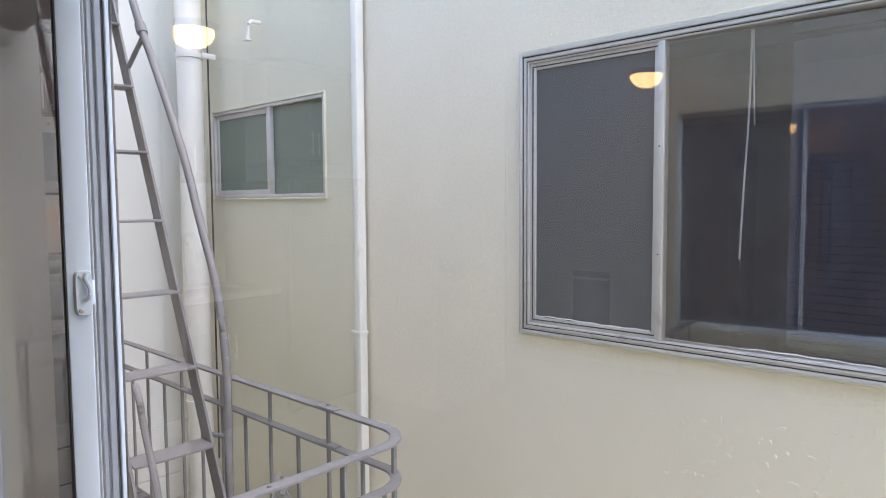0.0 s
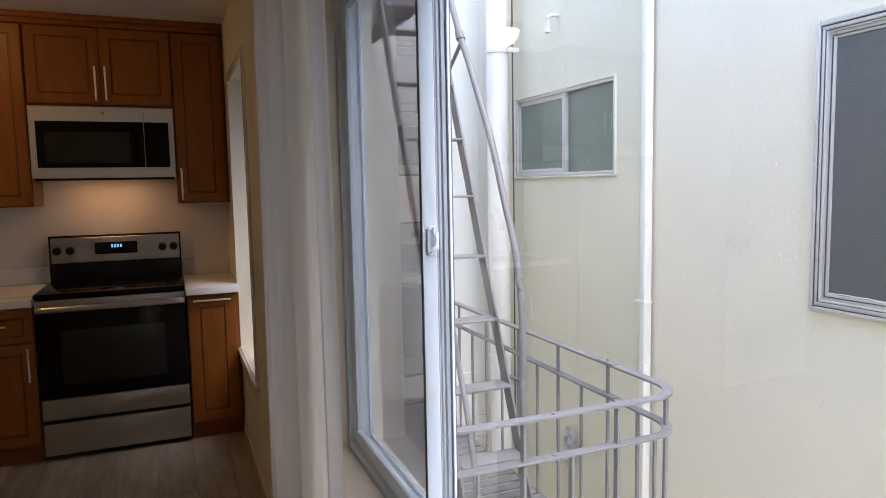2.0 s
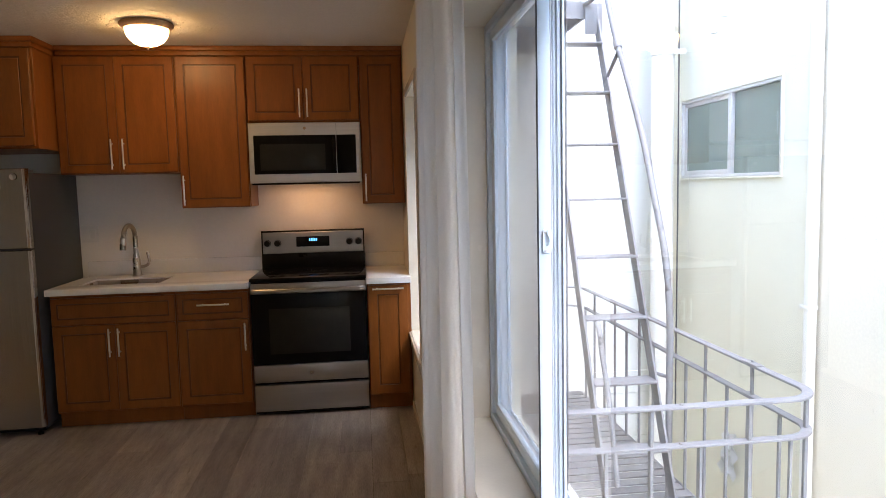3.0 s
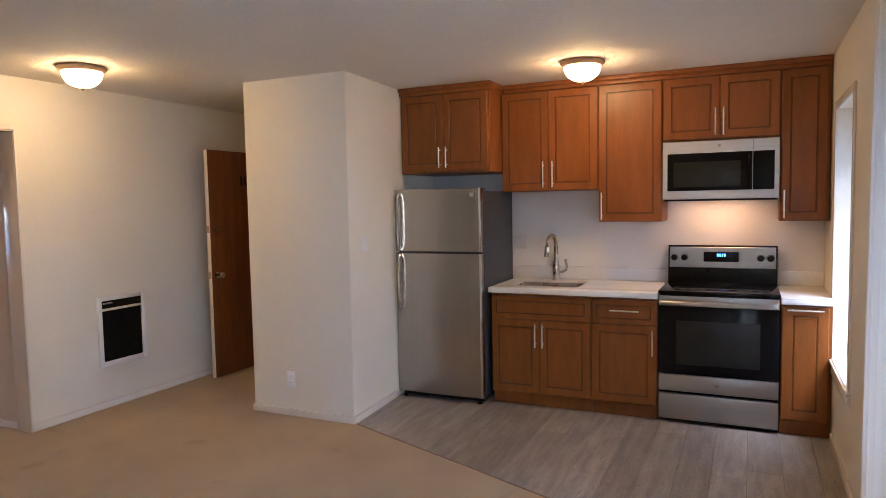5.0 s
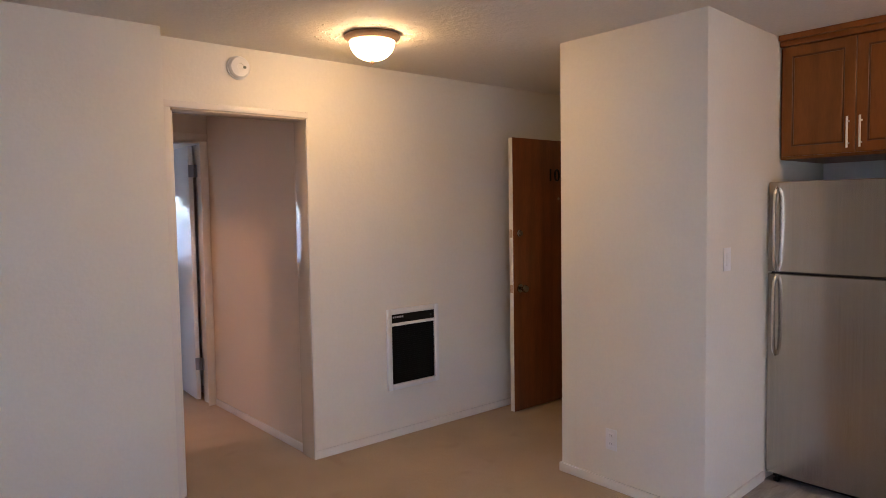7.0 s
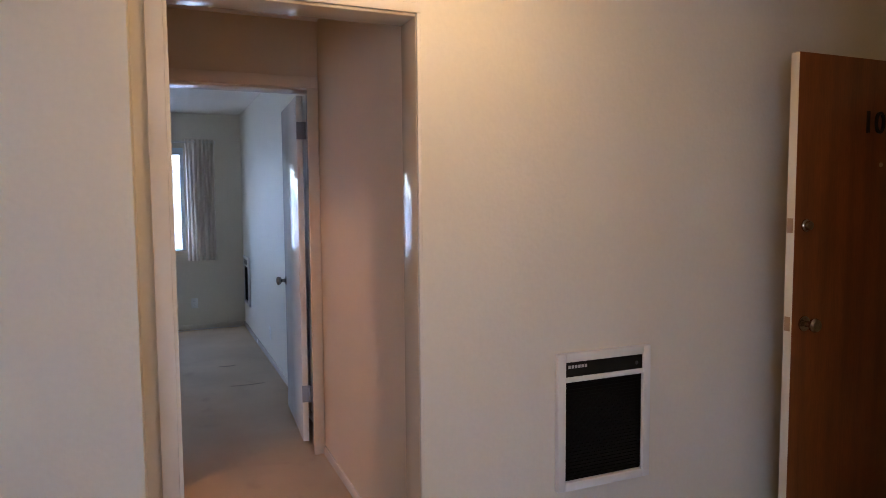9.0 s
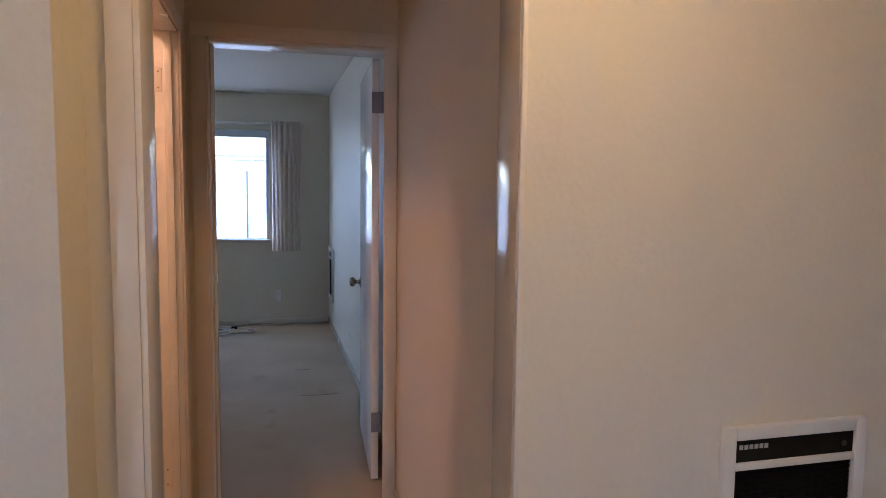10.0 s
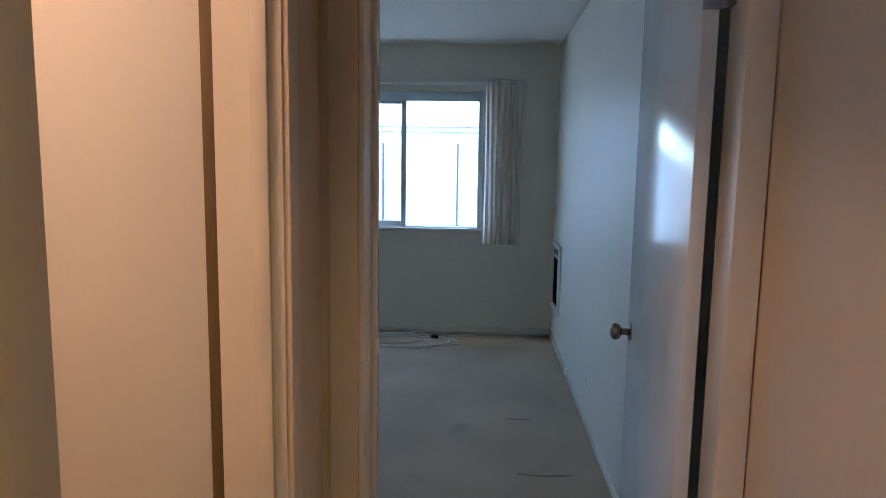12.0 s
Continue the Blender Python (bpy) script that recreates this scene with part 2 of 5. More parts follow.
def solid(name, bm, material, label="", category="", kind="", group="", at=None, smooth=True):
    """A top-level thing that is one mesh."""
    at = Vector(at) if at else Vector((0, 0, 0))
    bmesh.ops.translate(bm, verts=bm.verts, vec=-at)
    ob = new(name, finish(bm, name, material, smooth))
    ob.location = at
    ORIGIN[ob] = at
    return tagged(ob, label, category, group, kind)


def box(a, b, bevel=0.0, bm=None, seg=2, mat_index=0):
    bm = bm or bmesh.new()
    lo = [min(a[i], b[i]) for i in range(3)]
    hi = [max(a[i], b[i]) for i in range(3)]
    vs = bmesh.ops.create_cube(bm, size=1)["verts"]
    for v in vs:
        v.co = Vector([(lo[i] + hi[i]) / 2 + v.co[i] * (hi[i] - lo[i]) for i in range(3)])
    fs = {f for v in vs for f in v.link_faces}
    for f in fs:
        f.material_index = mat_index
    if bevel:
        es = list({e for v in vs for e in v.link_edges})
        bmesh.ops.bevel(bm, geom=es, offset=bevel, segments=seg, affect="EDGES", profile=0.5)
    return bm


def lathe(profile, centre, seg=32, bm=None, axis="z"):
    """Turned shape: (radius, height) pairs about an axis through centre."""
    bm = bm or bmesh.new()
    rings = []
    for r, h in profile:
        ring = []
        for k in range(seg):
            a = 2 * math.pi * k / seg
            c, s = r * math.cos(a), r * math.sin(a)
            p = {"z": (c, s, h), "x": (h, c, s), "y": (c, h, s)}[axis]
            ring.append(bm.verts.new(Vector(centre) + Vector(p)))
        rings.append(ring)
    for r0, r1 in zip(rings, rings[1:]):
        for k in range(seg):
            bm.faces.new((r0[k], r0[(k + 1) % seg], r1[(k + 1) % seg], r1[k]))
    for ring in (rings[0], rings[-1]):
        bm.faces.new(ring)
    return bm


def sweep(points, section, bm=None, closed=False, up=(0, 0, 1)):
    """A section, (side, up) pairs, carried along points."""
    bm = bm or bmesh.new()
    pts = [Vector(p) for p in points]
    n = len(pts)
    rings = []
    for i, p in enumerate(pts):
        a = pts[(i - 1) % n] if closed or i else p
        b = pts[(i + 1) % n] if closed or i < n - 1 else p
        d = (b - a).normalized()
        u = Vector(up)
        if abs(d.dot(u)) > 0.98:
            u = Vector((1, 0, 0))
        s = d.cross(u).normalized()
        w = s.cross(d)
        rings.append([bm.verts.new(p + s * x + w * y) for x, y in section])
    m = len(section)
    for i in range(n if closed else n - 1):
        r0, r1 = rings[i], rings[(i + 1) % n]
        for k in range(m):
            bm.faces.new((r0[k], r0[(k + 1) % m], r1[(k + 1) % m], r1[k]))
    if not closed:
        bm.faces.new(rings[0])
        bm.faces.new(rings[-1])
    return bm


def round_section(r, seg=10):
    return [(r * math.cos(2 * math.pi * k / seg), r * math.sin(2 * math.pi * k / seg)) for k in range(seg)]


def flat_section(w, h, c=0.0015):
    w, h = w / 2, h / 2
    return [(-w + c, -h), (w - c, -h), (w, -h + c), (w, h - c), (w - c, h), (-w + c, h), (-w, h - c), (-w, -h + c)]


def tube(points, r, bm=None, seg=10):
    return sweep(points, round_section(r, seg), bm)


def arc(centre, r, a0, a1, n, plane="xy"):
    out = []
    for k in range(n + 1):
        a = radians(a0 + (a1 - a0) * k / n)
        c, s = r * math.cos(a), r * math.sin(a)
        out.append(Vector(centre) + Vector({"xy": (c, s, 0), "yz": (0, c, s), "xz": (c, 0, s)}[plane]))
    return out


def smooth_line(points, n=8):
    """A soft curve through points."""
    pts = [Vector(p) for p in points]
    out = []
    for i in range(len(pts) - 1):
        p0, p1, p2, p3 = pts[max(i - 1, 0)], pts[i], pts[i + 1], pts[min(i + 2, len(pts) - 1)]
        for k in range(n):
            t = k / n
            out.append(0.5 * (2 * p1 + (p2 - p0) * t + (2 * p0 - 5 * p1 + 4 * p2 - p3) * t * t + (3 * p1 - p0 - 3 * p2 + p3) * t ** 3))
    return out + [pts[-1]]


def holed(axis, c0, c1, u0, u1, z0, z1, holes=()):
    """A wall slab across an axis ('x' or 'y') from c0 to c1, with rectangular holes (u0, u1, z0, z1) right through."""
    us = sorted({u0, u1, *[h[0] for h in holes], *[h[1] for h in holes]})
    zs = sorted({z0, z1, *[h[2] for h in holes], *[h[3] for h in holes]})

    def full(i, j):
        if not (0 <= i < len(us) - 1 and 0 <= j < len(zs) - 1):
            return False
        u, z = (us[i] + us[i + 1]) / 2, (zs[j] + zs[j + 1]) / 2
        return not any(h[0] < u < h[1] and h[2] < z < h[3] for h in holes)

    bm = bmesh.new()
    at = {}

    def v(c, u, z):
        key = (c, u, z)
        if key not in at:
            at[key] = bm.verts.new((c, u, z) if axis == "x" else (u, c, z))
        return at[key]

    for i in range(len(us) - 1):
        for j in range(len(zs) - 1):
            if not full(i, j):
                continue
            ua, ub, za, zb = us[i], us[i + 1], zs[j], zs[j + 1]
            for c in (c0, c1):
                bm.faces.new((v(c, ua, za), v(c, ub, za), v(c, ub, zb), v(c, ua, zb)))
            for di, u in ((-1, ua), (1, ub)):
                if not full(i + di, j):
                    bm.faces.new((v(c0, u, za), v(c1, u, za), v(c1, u, zb), v(c0, u, zb)))
            for dj, z in ((-1, za), (1, zb)):
                if not full(i, j + dj):
                    bm.faces.new((v(c0, ua, z), v(c1, ua, z), v(c1, ub, z), v(c0, ub, z)))
    return bm


def rings_panel(w, h, rings, thick, bm=None):
    """A panel front in x-z whose rings (inset, depth, material) step in; its back lies at y = thick."""
    bm = bm or bmesh.new()

    def rect(i, d):
        return [bm.verts.new(p) for p in ((i, d, i), (w - i, d, i), (w - i, d, h - i), (i, d, h - i))]

    back = rect(0, thick)
    prev = back
    bm.faces.new(back)
    for inset, depth, mi in rings:
        cur = rect(inset, depth)
        for k in range(4):
            f = bm.faces.new((prev[k], prev[(k + 1) % 4], cur[(k + 1) % 4], cur[k]))
            f.material_index = mi
        prev = cur
    bm.faces.new(prev)
    return bm


def placed(bm, m):
    bmesh.ops.transform(bm, matrix=m, verts=bm.verts)
    return bm


def prism(outline, z0, z1):
    bm = bmesh.new()
    lo = [bm.verts.new((x, y, z0)) for x, y in outline]
    hi = [bm.verts.new((x, y, z1)) for x, y in outline]
    bm.faces.new(lo), bm.faces.new(hi)
    for k in range(len(lo)):
        bm.faces.new((lo[k], lo[(k + 1) % len(lo)], hi[(k + 1) % len(lo)], hi[k]))
    return bm

# ---- plan ----
CEIL = 2.45
WIN_X, KIT_Y, HEAT_X, LEFT_X = 0.41, 4.56, -4.605, -4.42
PIER = (-3.47, -2.588, 3.07)
BED_X, BED_Y = -10.575, 2.162
MAIN_WIN = (-1.55, 2.0, 0.58, 2.07)
KIT_WIN = (3.15, 3.92, 0.50, 2.07)
BED_WIN = (-1.9, 1.54, 0.88, 2.065)
WELL_X, WELL_X2, WELL_END, STEP_Y = 2.80, 2.735, 5.15, 3.19
OPP_WIN = (-0.25, 2.041, 0.852, 2.140)
SMALL_WIN = (3.45, 4.783, 1.508, 2.125)
IRON_Z = -0.27


def setting(name, bm, material, label, smooth=False):
    return solid(name, bm, material, label, kind="structure", smooth=smooth)


# ---- structure: walls, floors, ceiling ----
setting("subfloor", box((-10.75, -3.35, -0.16), (0.66, 4.75, -0.02)), SUBFLOOR, "plain dark subfloor under carpet and planks")
setting("ceiling", box((-10.75, -3.35, CEIL), (0.66, 4.75, CEIL + 0.12)), CEIL_PAINT, "cream painted ceiling with light texture")
setting("wall_window", holed("x", WIN_X, 0.66, -3.35, 4.75, -0.02, CEIL, [MAIN_WIN, KIT_WIN]), PAINT, "cream painted wall with two windows")
setting("wall_kitchen", box((-2.70, KIT_Y, -0.02), (WIN_X, 4.75, CEIL)), KITCHEN_PAINT_LIT, "kitchen wall, daylight put into its off-white paint")
PIER_BACK = -2.633
pier = prism([(PIER[0], PIER[2]), (PIER[1], PIER[2]), (PIER_BACK, 3.78), (PIER_BACK, 4.75), (PIER[0], 4.75)], -0.02, CEIL)
bmesh.ops.bevel(pier, geom=[e for e in pier.edges if abs(e.verts[0].co.z - e.verts[1].co.z) > 1 and e.verts[0].co.y < 3.1], offset=0.006, segments=2, affect="EDGES", profile=0.5)
setting("wall_pier", pier, PAINT, "cream painted wall block beside the kitchen", True)
setting("wall_entry", holed("y", 4.60, 4.75, HEAT_X, PIER[0], -0.02, CEIL, [(-4.40, -3.50, -0.02, 2.06)]), PAINT, "cream painted wall round the entrance doorway")
setting("wall_heater", holed("x", -4.75, HEAT_X, 1.20, 4.75, -0.02, CEIL, [(1.29, 2.0885, -0.02, 2.088)]), PAINT, "cream painted wall with wall heater and hall opening")
setting("wall_left", box((-4.75, -3.35, -0.02), (LEFT_X, 1.20, CEIL), 0.004), PAINT, "plain cream painted living room wall", True)
setting("wall_south", box((LEFT_X, -1.85, -0.02), (WIN_X, -1.7, CEIL)), PAINT, "plain cream painted wall closing the living room")
setting("wall_hall_right", box((-6.21, 2.103, -0.02), (-4.75, 2.25, CEIL)), HALL_PAINT_LIT, "glossy cream painted hall wall")
setting("wall_hall_left", holed("y", 1.10, 1.205, -6.21, -4.75, -0.02, CEIL, [(-5.945, -5.31, -0.02, 2.05)]), HALL_PAINT_LIT, "glossy cream painted hall wall with bathroom doorway")
setting("wall_hall_end", holed("x", -6.375, -6.21, -2.3, 2.25, -0.02, CEIL, [(1.285, 2.09, -0.02, 2.085)]), HALL_PAINT_LIT, "glossy cream painted wall with bedroom doorway")
setting("wall_bedroom_right", box((BED_X, BED_Y, -0.02), (-6.375, 2.3, CEIL)), PAINT, "cream painted bedroom wall")
setting("wall_bedroom_far", holed("x", -10.75, BED_X, -2.3, 2.3, -0.02, CEIL, [BED_WIN]), PAINT, "cream painted bedroom wall with window")
setting("wall_bedroom_left", box((BED_X, -2.3, -0.02), (-6.375, -2.15, CEIL)), PAINT, "plain cream painted wall closing the bedroom")
setting("wall_bathroom", box((-6.21, -0.75, -0.02), (-4.75, -0.6, CEIL)), PAINT, "plain cream painted wall closing the bathroom")
setting("wall_corridor", holed("y", 4.75, 6.0, HEAT_X, -3.3, -0.02, CEIL, [(-4.5, -3.4, 0.0, 2.3)]), PAINT, "plain wall of the corridor outside the entrance")
setting("wall_corridor_end", box((-4.75, 6.0, -0.02), (-3.2, 6.1, CEIL + 0.1)), PAINT, "plain wall closing the corridor outside the entrance")

# carpet in living room, entry, hall and bedroom
VINYL_EDGE = [(PIER[1], 3.08), (WIN_X, 1.85)]
carpet = prism([(HEAT_X, -1.7), (WIN_X, -1.7), VINYL_EDGE[1], VINYL_EDGE[0], (PIER[1], PIER[2]), (PIER[0], PIER[2]), (PIER[0], 4.75), (HEAT_X, 4.75)], -0.019, 0.0)
for a, b in (((-6.30, -0.6), (HEAT_X, 2.103)), ((BED_X, -2.15), (-6.30, BED_Y))):
    box((*a, -0.019), (*b, 0.0), bm=carpet)
setting("floor_carpet", carpet, CARPET, "worn beige cut-pile carpet with faint stains")

# baseboards and casings


def baseboard(a, b, side):
    """Low board from a to b (x, y) that stands out to a side."""
    (x0, y0), (x1, y1) = a, b
    sx, sy = side
    t = 0.012
    bm = box((x0, y0, 0.0), (x1 + sx * t, y1 + sy * t, 0.052), 0.003)
    setting("baseboard", bm, TRIM, "low cream painted baseboard", True)


baseboard((HEAT_X, 2.095), (HEAT_X, 4.6), (1, 0))
baseboard((PIER[0], PIER[2]), (PIER[1] + 0.012, PIER[2]), (0, -1))
setting("baseboard", prism([(PIER[1] - 0.001, PIER[2]), (PIER[1] + 0.012, PIER[2]), (PIER_BACK + 0.012, 3.78), (PIER_BACK - 0.001, 3.78)], 0.0, 0.052), TRIM, "low cream painted baseboard")
baseboard((PIER[0], PIER[2] - 0.012), (PIER[0], 4.6), (-1, 0))
baseboard((LEFT_X, -1.7), (LEFT_X, 1.20), (1, 0))
baseboard((LEFT_X + 0.012, 1.20), (-4.59, 1.20), (0, 1))
baseboard((-6.19, 2.103), (-4.75, 2.103), (0, -1))
baseboard((BED_X, BED_Y), (-6.39, BED_Y), (0, -1))
baseboard((BED_X, -2.15), (BED_X, BED_Y - 0.012), (1, 0))
baseboard((WIN_X, 1.85), (WIN_X, 3.90), (-1, 0))
baseboard((WIN_X, -1.7), (WIN_X, 1.85), (-1, 0))


def casing(name, axis, face, side, u0, u1, top, width, label, depth=0.014, far=None, head=None, ridge=0.003, material=TRIM):
    """Three moulded strips round a doorway."""
    t = thing(name, label, "door trim", kind="structure")
    f0, f1 = face, face + side * depth

    def strip(ua, ub, za, zb, nm):
        bm = box((f0, ua, za), (f1, ub, zb), 0.003) if axis == "x" else box((ua, f0, za), (ub, f1, zb), 0.003)
        m = 0.32 * (ub - ua) if zb - za > ub - ua else 0.32 * (zb - za)
        g0, g1 = f1 - side * 0.001, f1 + side * ridge
        if zb - za > ub - ua:
            inner = (ua + m, ub - m, za, zb)
        else:
            inner = (ua, ub, za + m, zb - m)
        a, b, c, d = inner
        if ridge:
            bm = box((g0, a, c), (g1, b, d), 0.002, bm) if axis == "x" else box((a, g0, c), (b, g1, d), 0.002, bm)
        part(nm, bm, material, t)

    strip(u0 - width, u0, 0.0, top, "side_casing")
    far, head = far or width, head or width
    strip(u1, u1 + far, 0.0, top, "side_casing")
    strip(u0 - width, u1 + far, top, top + head, "head_casing")
    return t


casing("trim_hall_opening", "x", HEAT_X, 1, 1.29, 2.081, 2.088, 0.05, "narrow cream moulded trim round the hall opening", 0.012, 0.014, 0.034, 0.0)
lin = thing("trim_opening_lining", "cream gloss lining of the hall opening", "door trim", kind="structure")
part("lining", box((-4.7485, 2.079, 0), (-4.6055, 2.0885, 2.084), 0.002), HALL_GLOSS_LIT, lin)
part("lining", box((-4.748, 1.288, 0), (-4.603, 1.302, 2.07), 0.002), TRIM, lin)
part("lining", box((-4.748, 1.302, 2.078), (-4.603, 2.079, 2.0895), 0.002), HALL_GLOSS_LIT, lin)
casing("trim_bedroom_door", "x", -6.21, 1, 1.285, 2.040, 2.085, 0.060, "cream gloss moulded trim round the bedroom doorway", ridge=0.0, material=TRIM_HALL_LIT)
casing("trim_bathroom_door", "y", 1.205, 1, -5.945, -5.31, 2.05, 0.055, "cream gloss moulded trim round the bathroom doorway", ridge=0.0, material=TRIM_HALL_LIT)
# door linings and stops
lining = thing("trim_bedroom_lining", "cream gloss door lining with stop", "door trim", kind="structure")
part("lining", box((-6.378, 1.285, 0), (-6.207, 1.297, 2.075), 0.002), TRIM, lining)
part("lining", box((-6.378, 2.068, 0), (-6.207, 2.0885, 2.075), 0.002), TRIM, lining)
part("lining", box((-6.378, 1.297, 2.073), (-6.207, 2.068, 2.085), 0.002), TRIM, lining)
part("door_stop", box((-6.335, 1.297, 0), (-6.30, 1.309, 2.073), 0.002), TRIM, lining)
part("strike_plate", box((-6.365, 1.2965, 1.40), (-6.34, 1.2995, 1.56), 0.001), NICKEL, lining, "worn metal strike plate")
lining = thing("trim_bathroom_lining", "cream gloss door lining with stop", "door trim", kind="structure")
part("lining", box((-5.957, 1.092, 0), (-5.945 + 0.004, 1.208, 2.045), 0.002), TRIM, lining)
part("lining", box((-5.314, 1.092, 0), (-5.30, 1.208, 2.045), 0.002), TRIM, lining)
part("lining", box((-5.941, 1.092, 2.04), (-5.314, 1.208, 2.05), 0.002), TRIM, lining)
# Strip added only to colour the gap between leaf and lining brown.
part("bare_edge", box((-5.975, 1.064, 0), (-5.960, 1.0915, 2.04), 0.001), GAP_BROWN, lining, "brown strip added in the gap between door and lining")
part("door_stop", box((-5.941, 1.158, 0), (-5.929, 1.186, 2.04), 0.002), TRIM, lining)

# kitchen plank floor: separate boards along y, cut at the slanting carpet edge
vinyl = thing("floor_vinyl", "grey-brown wood-look vinyl plank floor", "floor", kind="structure")


def edge_y(x):
    (xa, ya), (xb, yb) = VINYL_EDGE
    return ya + (yb - ya) * (x - xa) / (xb - xa)


# ---- windows ----


def pane_of(parent, a, b, material=None):
    p = part("pane", box(a, b), material or GLASS, parent, "clear window glass" if material is None else "", smooth=False)
    if material is None:
        p.visible_shadow = False
    return p


def frame_ring(x0, x1, y0, y1, z0, z1, w, bevel=0.003):
    """Four bars round a rectangle in the y-z plane."""
    bm = box((x0, y0, z0), (x1, y0 + w, z1), bevel)
    box((x0, y1 - w, z0), (x1, y1, z1), bevel, bm)
    box((x0, y0 + w, z0), (x1, y1 - w, z0 + w), bevel, bm)
    box((x0, y0 + w, z1 - w), (x1, y1 - w, z1), bevel, bm)
    return bm


# large sliding window of the living room
y0, y1, z0, z1 = MAIN_WIN
main_window = thing("window_1", "large white sliding window with insect screen, closed", "window", ((0.6), (y0 + y1) / 2, z0), kind="structure")
part("window_frame", frame_ring(0.575, 0.665, y0, y1, z0, z1, 0.028), ALU_WHITE, main_window)
track = box((0.592, y0 + 0.03, z0 + 0.027), (0.598, y1 - 0.03, z0 + 0.042))
box((0.622, y0 + 0.03, z0 + 0.027), (0.628, y1 - 0.03, z0 + 0.042), bm=track)
box((0.651, y0 + 0.03, z0 + 0.027), (0.657, y1 - 0.03, z0 + 0.042), bm=track)
part("track", track, ALU_WHITE, main_window)
track = box((0.59, y1 - 0.040, z0 + 0.04), (0.60, y1 - 0.027, z1 - 0.03))
box((0.618, y1 - 0.040, z0 + 0.04), (0.627, y1 - 0.027, z1 - 0.03), bm=track)
box((0.645, y1 - 0.040, z0 + 0.04), (0.652, y1 - 0.027, z1 - 0.03), bm=track)
part("side_track", track, ALU_WHITE, main_window)
sash = part("sliding_sash", box((0.562, 1.198, z0 + 0.030), (0.5985, 1.2125, z1 - 0.028), 0.0025), ALU_WHITE, main_window, "white sliding sash with latch")
bars = box((0.590, 1.925, z0 + 0.042), (0.612, 1.962, z1 - 0.03), 0.003)
box((0.584, 1.212, z0 + 0.042), (0.608, 1.925, z0 + 0.082), 0.003, bars)
box((0.584, 1.212, z1 - 0.065), (0.608, 1.925, z1 - 0.03), 0.003, bars)
part("sash_rail", bars, ALU_WHITE, sash)
gasket = box((0.5603, 1.1995, z0 + 0.034), (0.5623, 1.208, z1 - 0.032))
part("weatherstrip", gasket, ALU_LINE, sash)
pane_of(sash, (0.594, 1.2126, z0 + 0.08), (0.598, 1.928, z1 - 0.064))
stile = box((0.5912, 1.214, z0 + 0.03), (0.640, 1.258, z1 - 0.03), 0.002)
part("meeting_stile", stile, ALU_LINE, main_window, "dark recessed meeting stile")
for xa, xb, mat in ((0.6035, 0.6055, ALU), (0.6085, 0.6145, ALU_DARK), (0.6190, 0.6280, ALU_DARK), (0.6335, 0.6395, ALU_WHITE)):
    part("stile_ridge", box((xa, 1.207, z0 + 0.03), (xb, 1.2145, z1 - 0.03), 0.001, seg=1), mat, main_window)
pane = part("pane", placed(box((-0.002, -1.125, z0 + 0.03), (0.002, 0.076, z1 - 0.03)), pose(0.598, 1.128, 0, 0, 0, 2.6)), GLASS, main_window, "clear window glass", smooth=False)
pane.visible_shadow = False
part("mullion", box((0.60, -0.05, z0 + 0.028), (0.664, 0.006, z1 - 0.028), 0.003), ALU_WHITE, main_window)
pane_of(main_window, (0.630, y0 + 0.03, z0 + 0.03), (0.634, -0.05, z1 - 0.03))
part("insect_screen", box((0.655, 1.24, z0 + 0.03), (0.656, y1 - 0.03, z1 - 0.03)), SCREEN, main_window, "grey insect screen over the sash", smooth=False)
# latch: rounded plate, curved lever and two screws
LZ, LX = 1.335, 0.5825
plate_outline = [(LX + 0.0125 * math.copysign(abs(math.cos(a)) ** 0.5, math.cos(a)), LZ + 0.033 * math.copysign(abs(math.sin(a)) ** 0.35, math.sin(a))) for a in np.linspace(0.0, 2 * math.pi, 32, endpoint=False)]
bm = bmesh.new()
fr = [bm.verts.new((LX + (a - LX) * 0.88, 1.1915, LZ + (b - LZ) * 0.95)) for a, b in plate_outline]
md = [bm.verts.new((a, 1.194, b)) for a, b in plate_outline]
bk = [bm.verts.new((a, 1.1985, b)) for a, b in plate_outline]
bm.faces.new(fr), bm.faces.new(bk)
for p, q in ((fr, md), (md, bk)):
    for k in range(len(p)):
        bm.faces.new((p[k], p[(k + 1) % len(p)], q[(k + 1) % len(p)], q[k]))
part("latch", bm, ALU_WHITE, sash, "small white thumb latch")
part("latch_lever", sweep(smooth_line([(LX + 0.003, 1.1895, LZ + 0.028), (LX + 0.001, 1.188, LZ + 0.019), (LX + 0.005, 1.184, LZ + 0.008), (LX + 0.004, 1.182, LZ - 0.004), (LX - 0.001, 1.188, LZ - 0.010)], 5), round_section(0.0032, 8)), ALU_WHITE, sash)
part("latch_keeper", box((LX + 0.0115, 1.194, LZ - 0.018), (LX + 0.0185, 1.199, LZ + 0.018), 0.001), ALU_WHITE, sash)
for dz in (-0.025, 0.024):
    part("screw", lathe([(0.0034, 0), (0.0034, -0.0015), (0.002, -0.0022)], (LX - 0.005, 1.1915, LZ + dz), 10, axis="y"), ALU, sash)
# white board that lines the sill and sides of the opening
sill = thing("window_sill", "cream painted window sill board", "window sill", (0.5, 0.7, 0.57), kind="structure")
part("sill_board", box((0.408, y0 + 0.002, z0 - 0.0), (0.574, y1 - 0.002, z0 + 0.004), 0.001), TRIM, sill)
part("jamb_board", box((0.412, y1 - 0.006, z0 + 0.004), (0.574, y1 - 0.001, z1)), TRIM, sill)

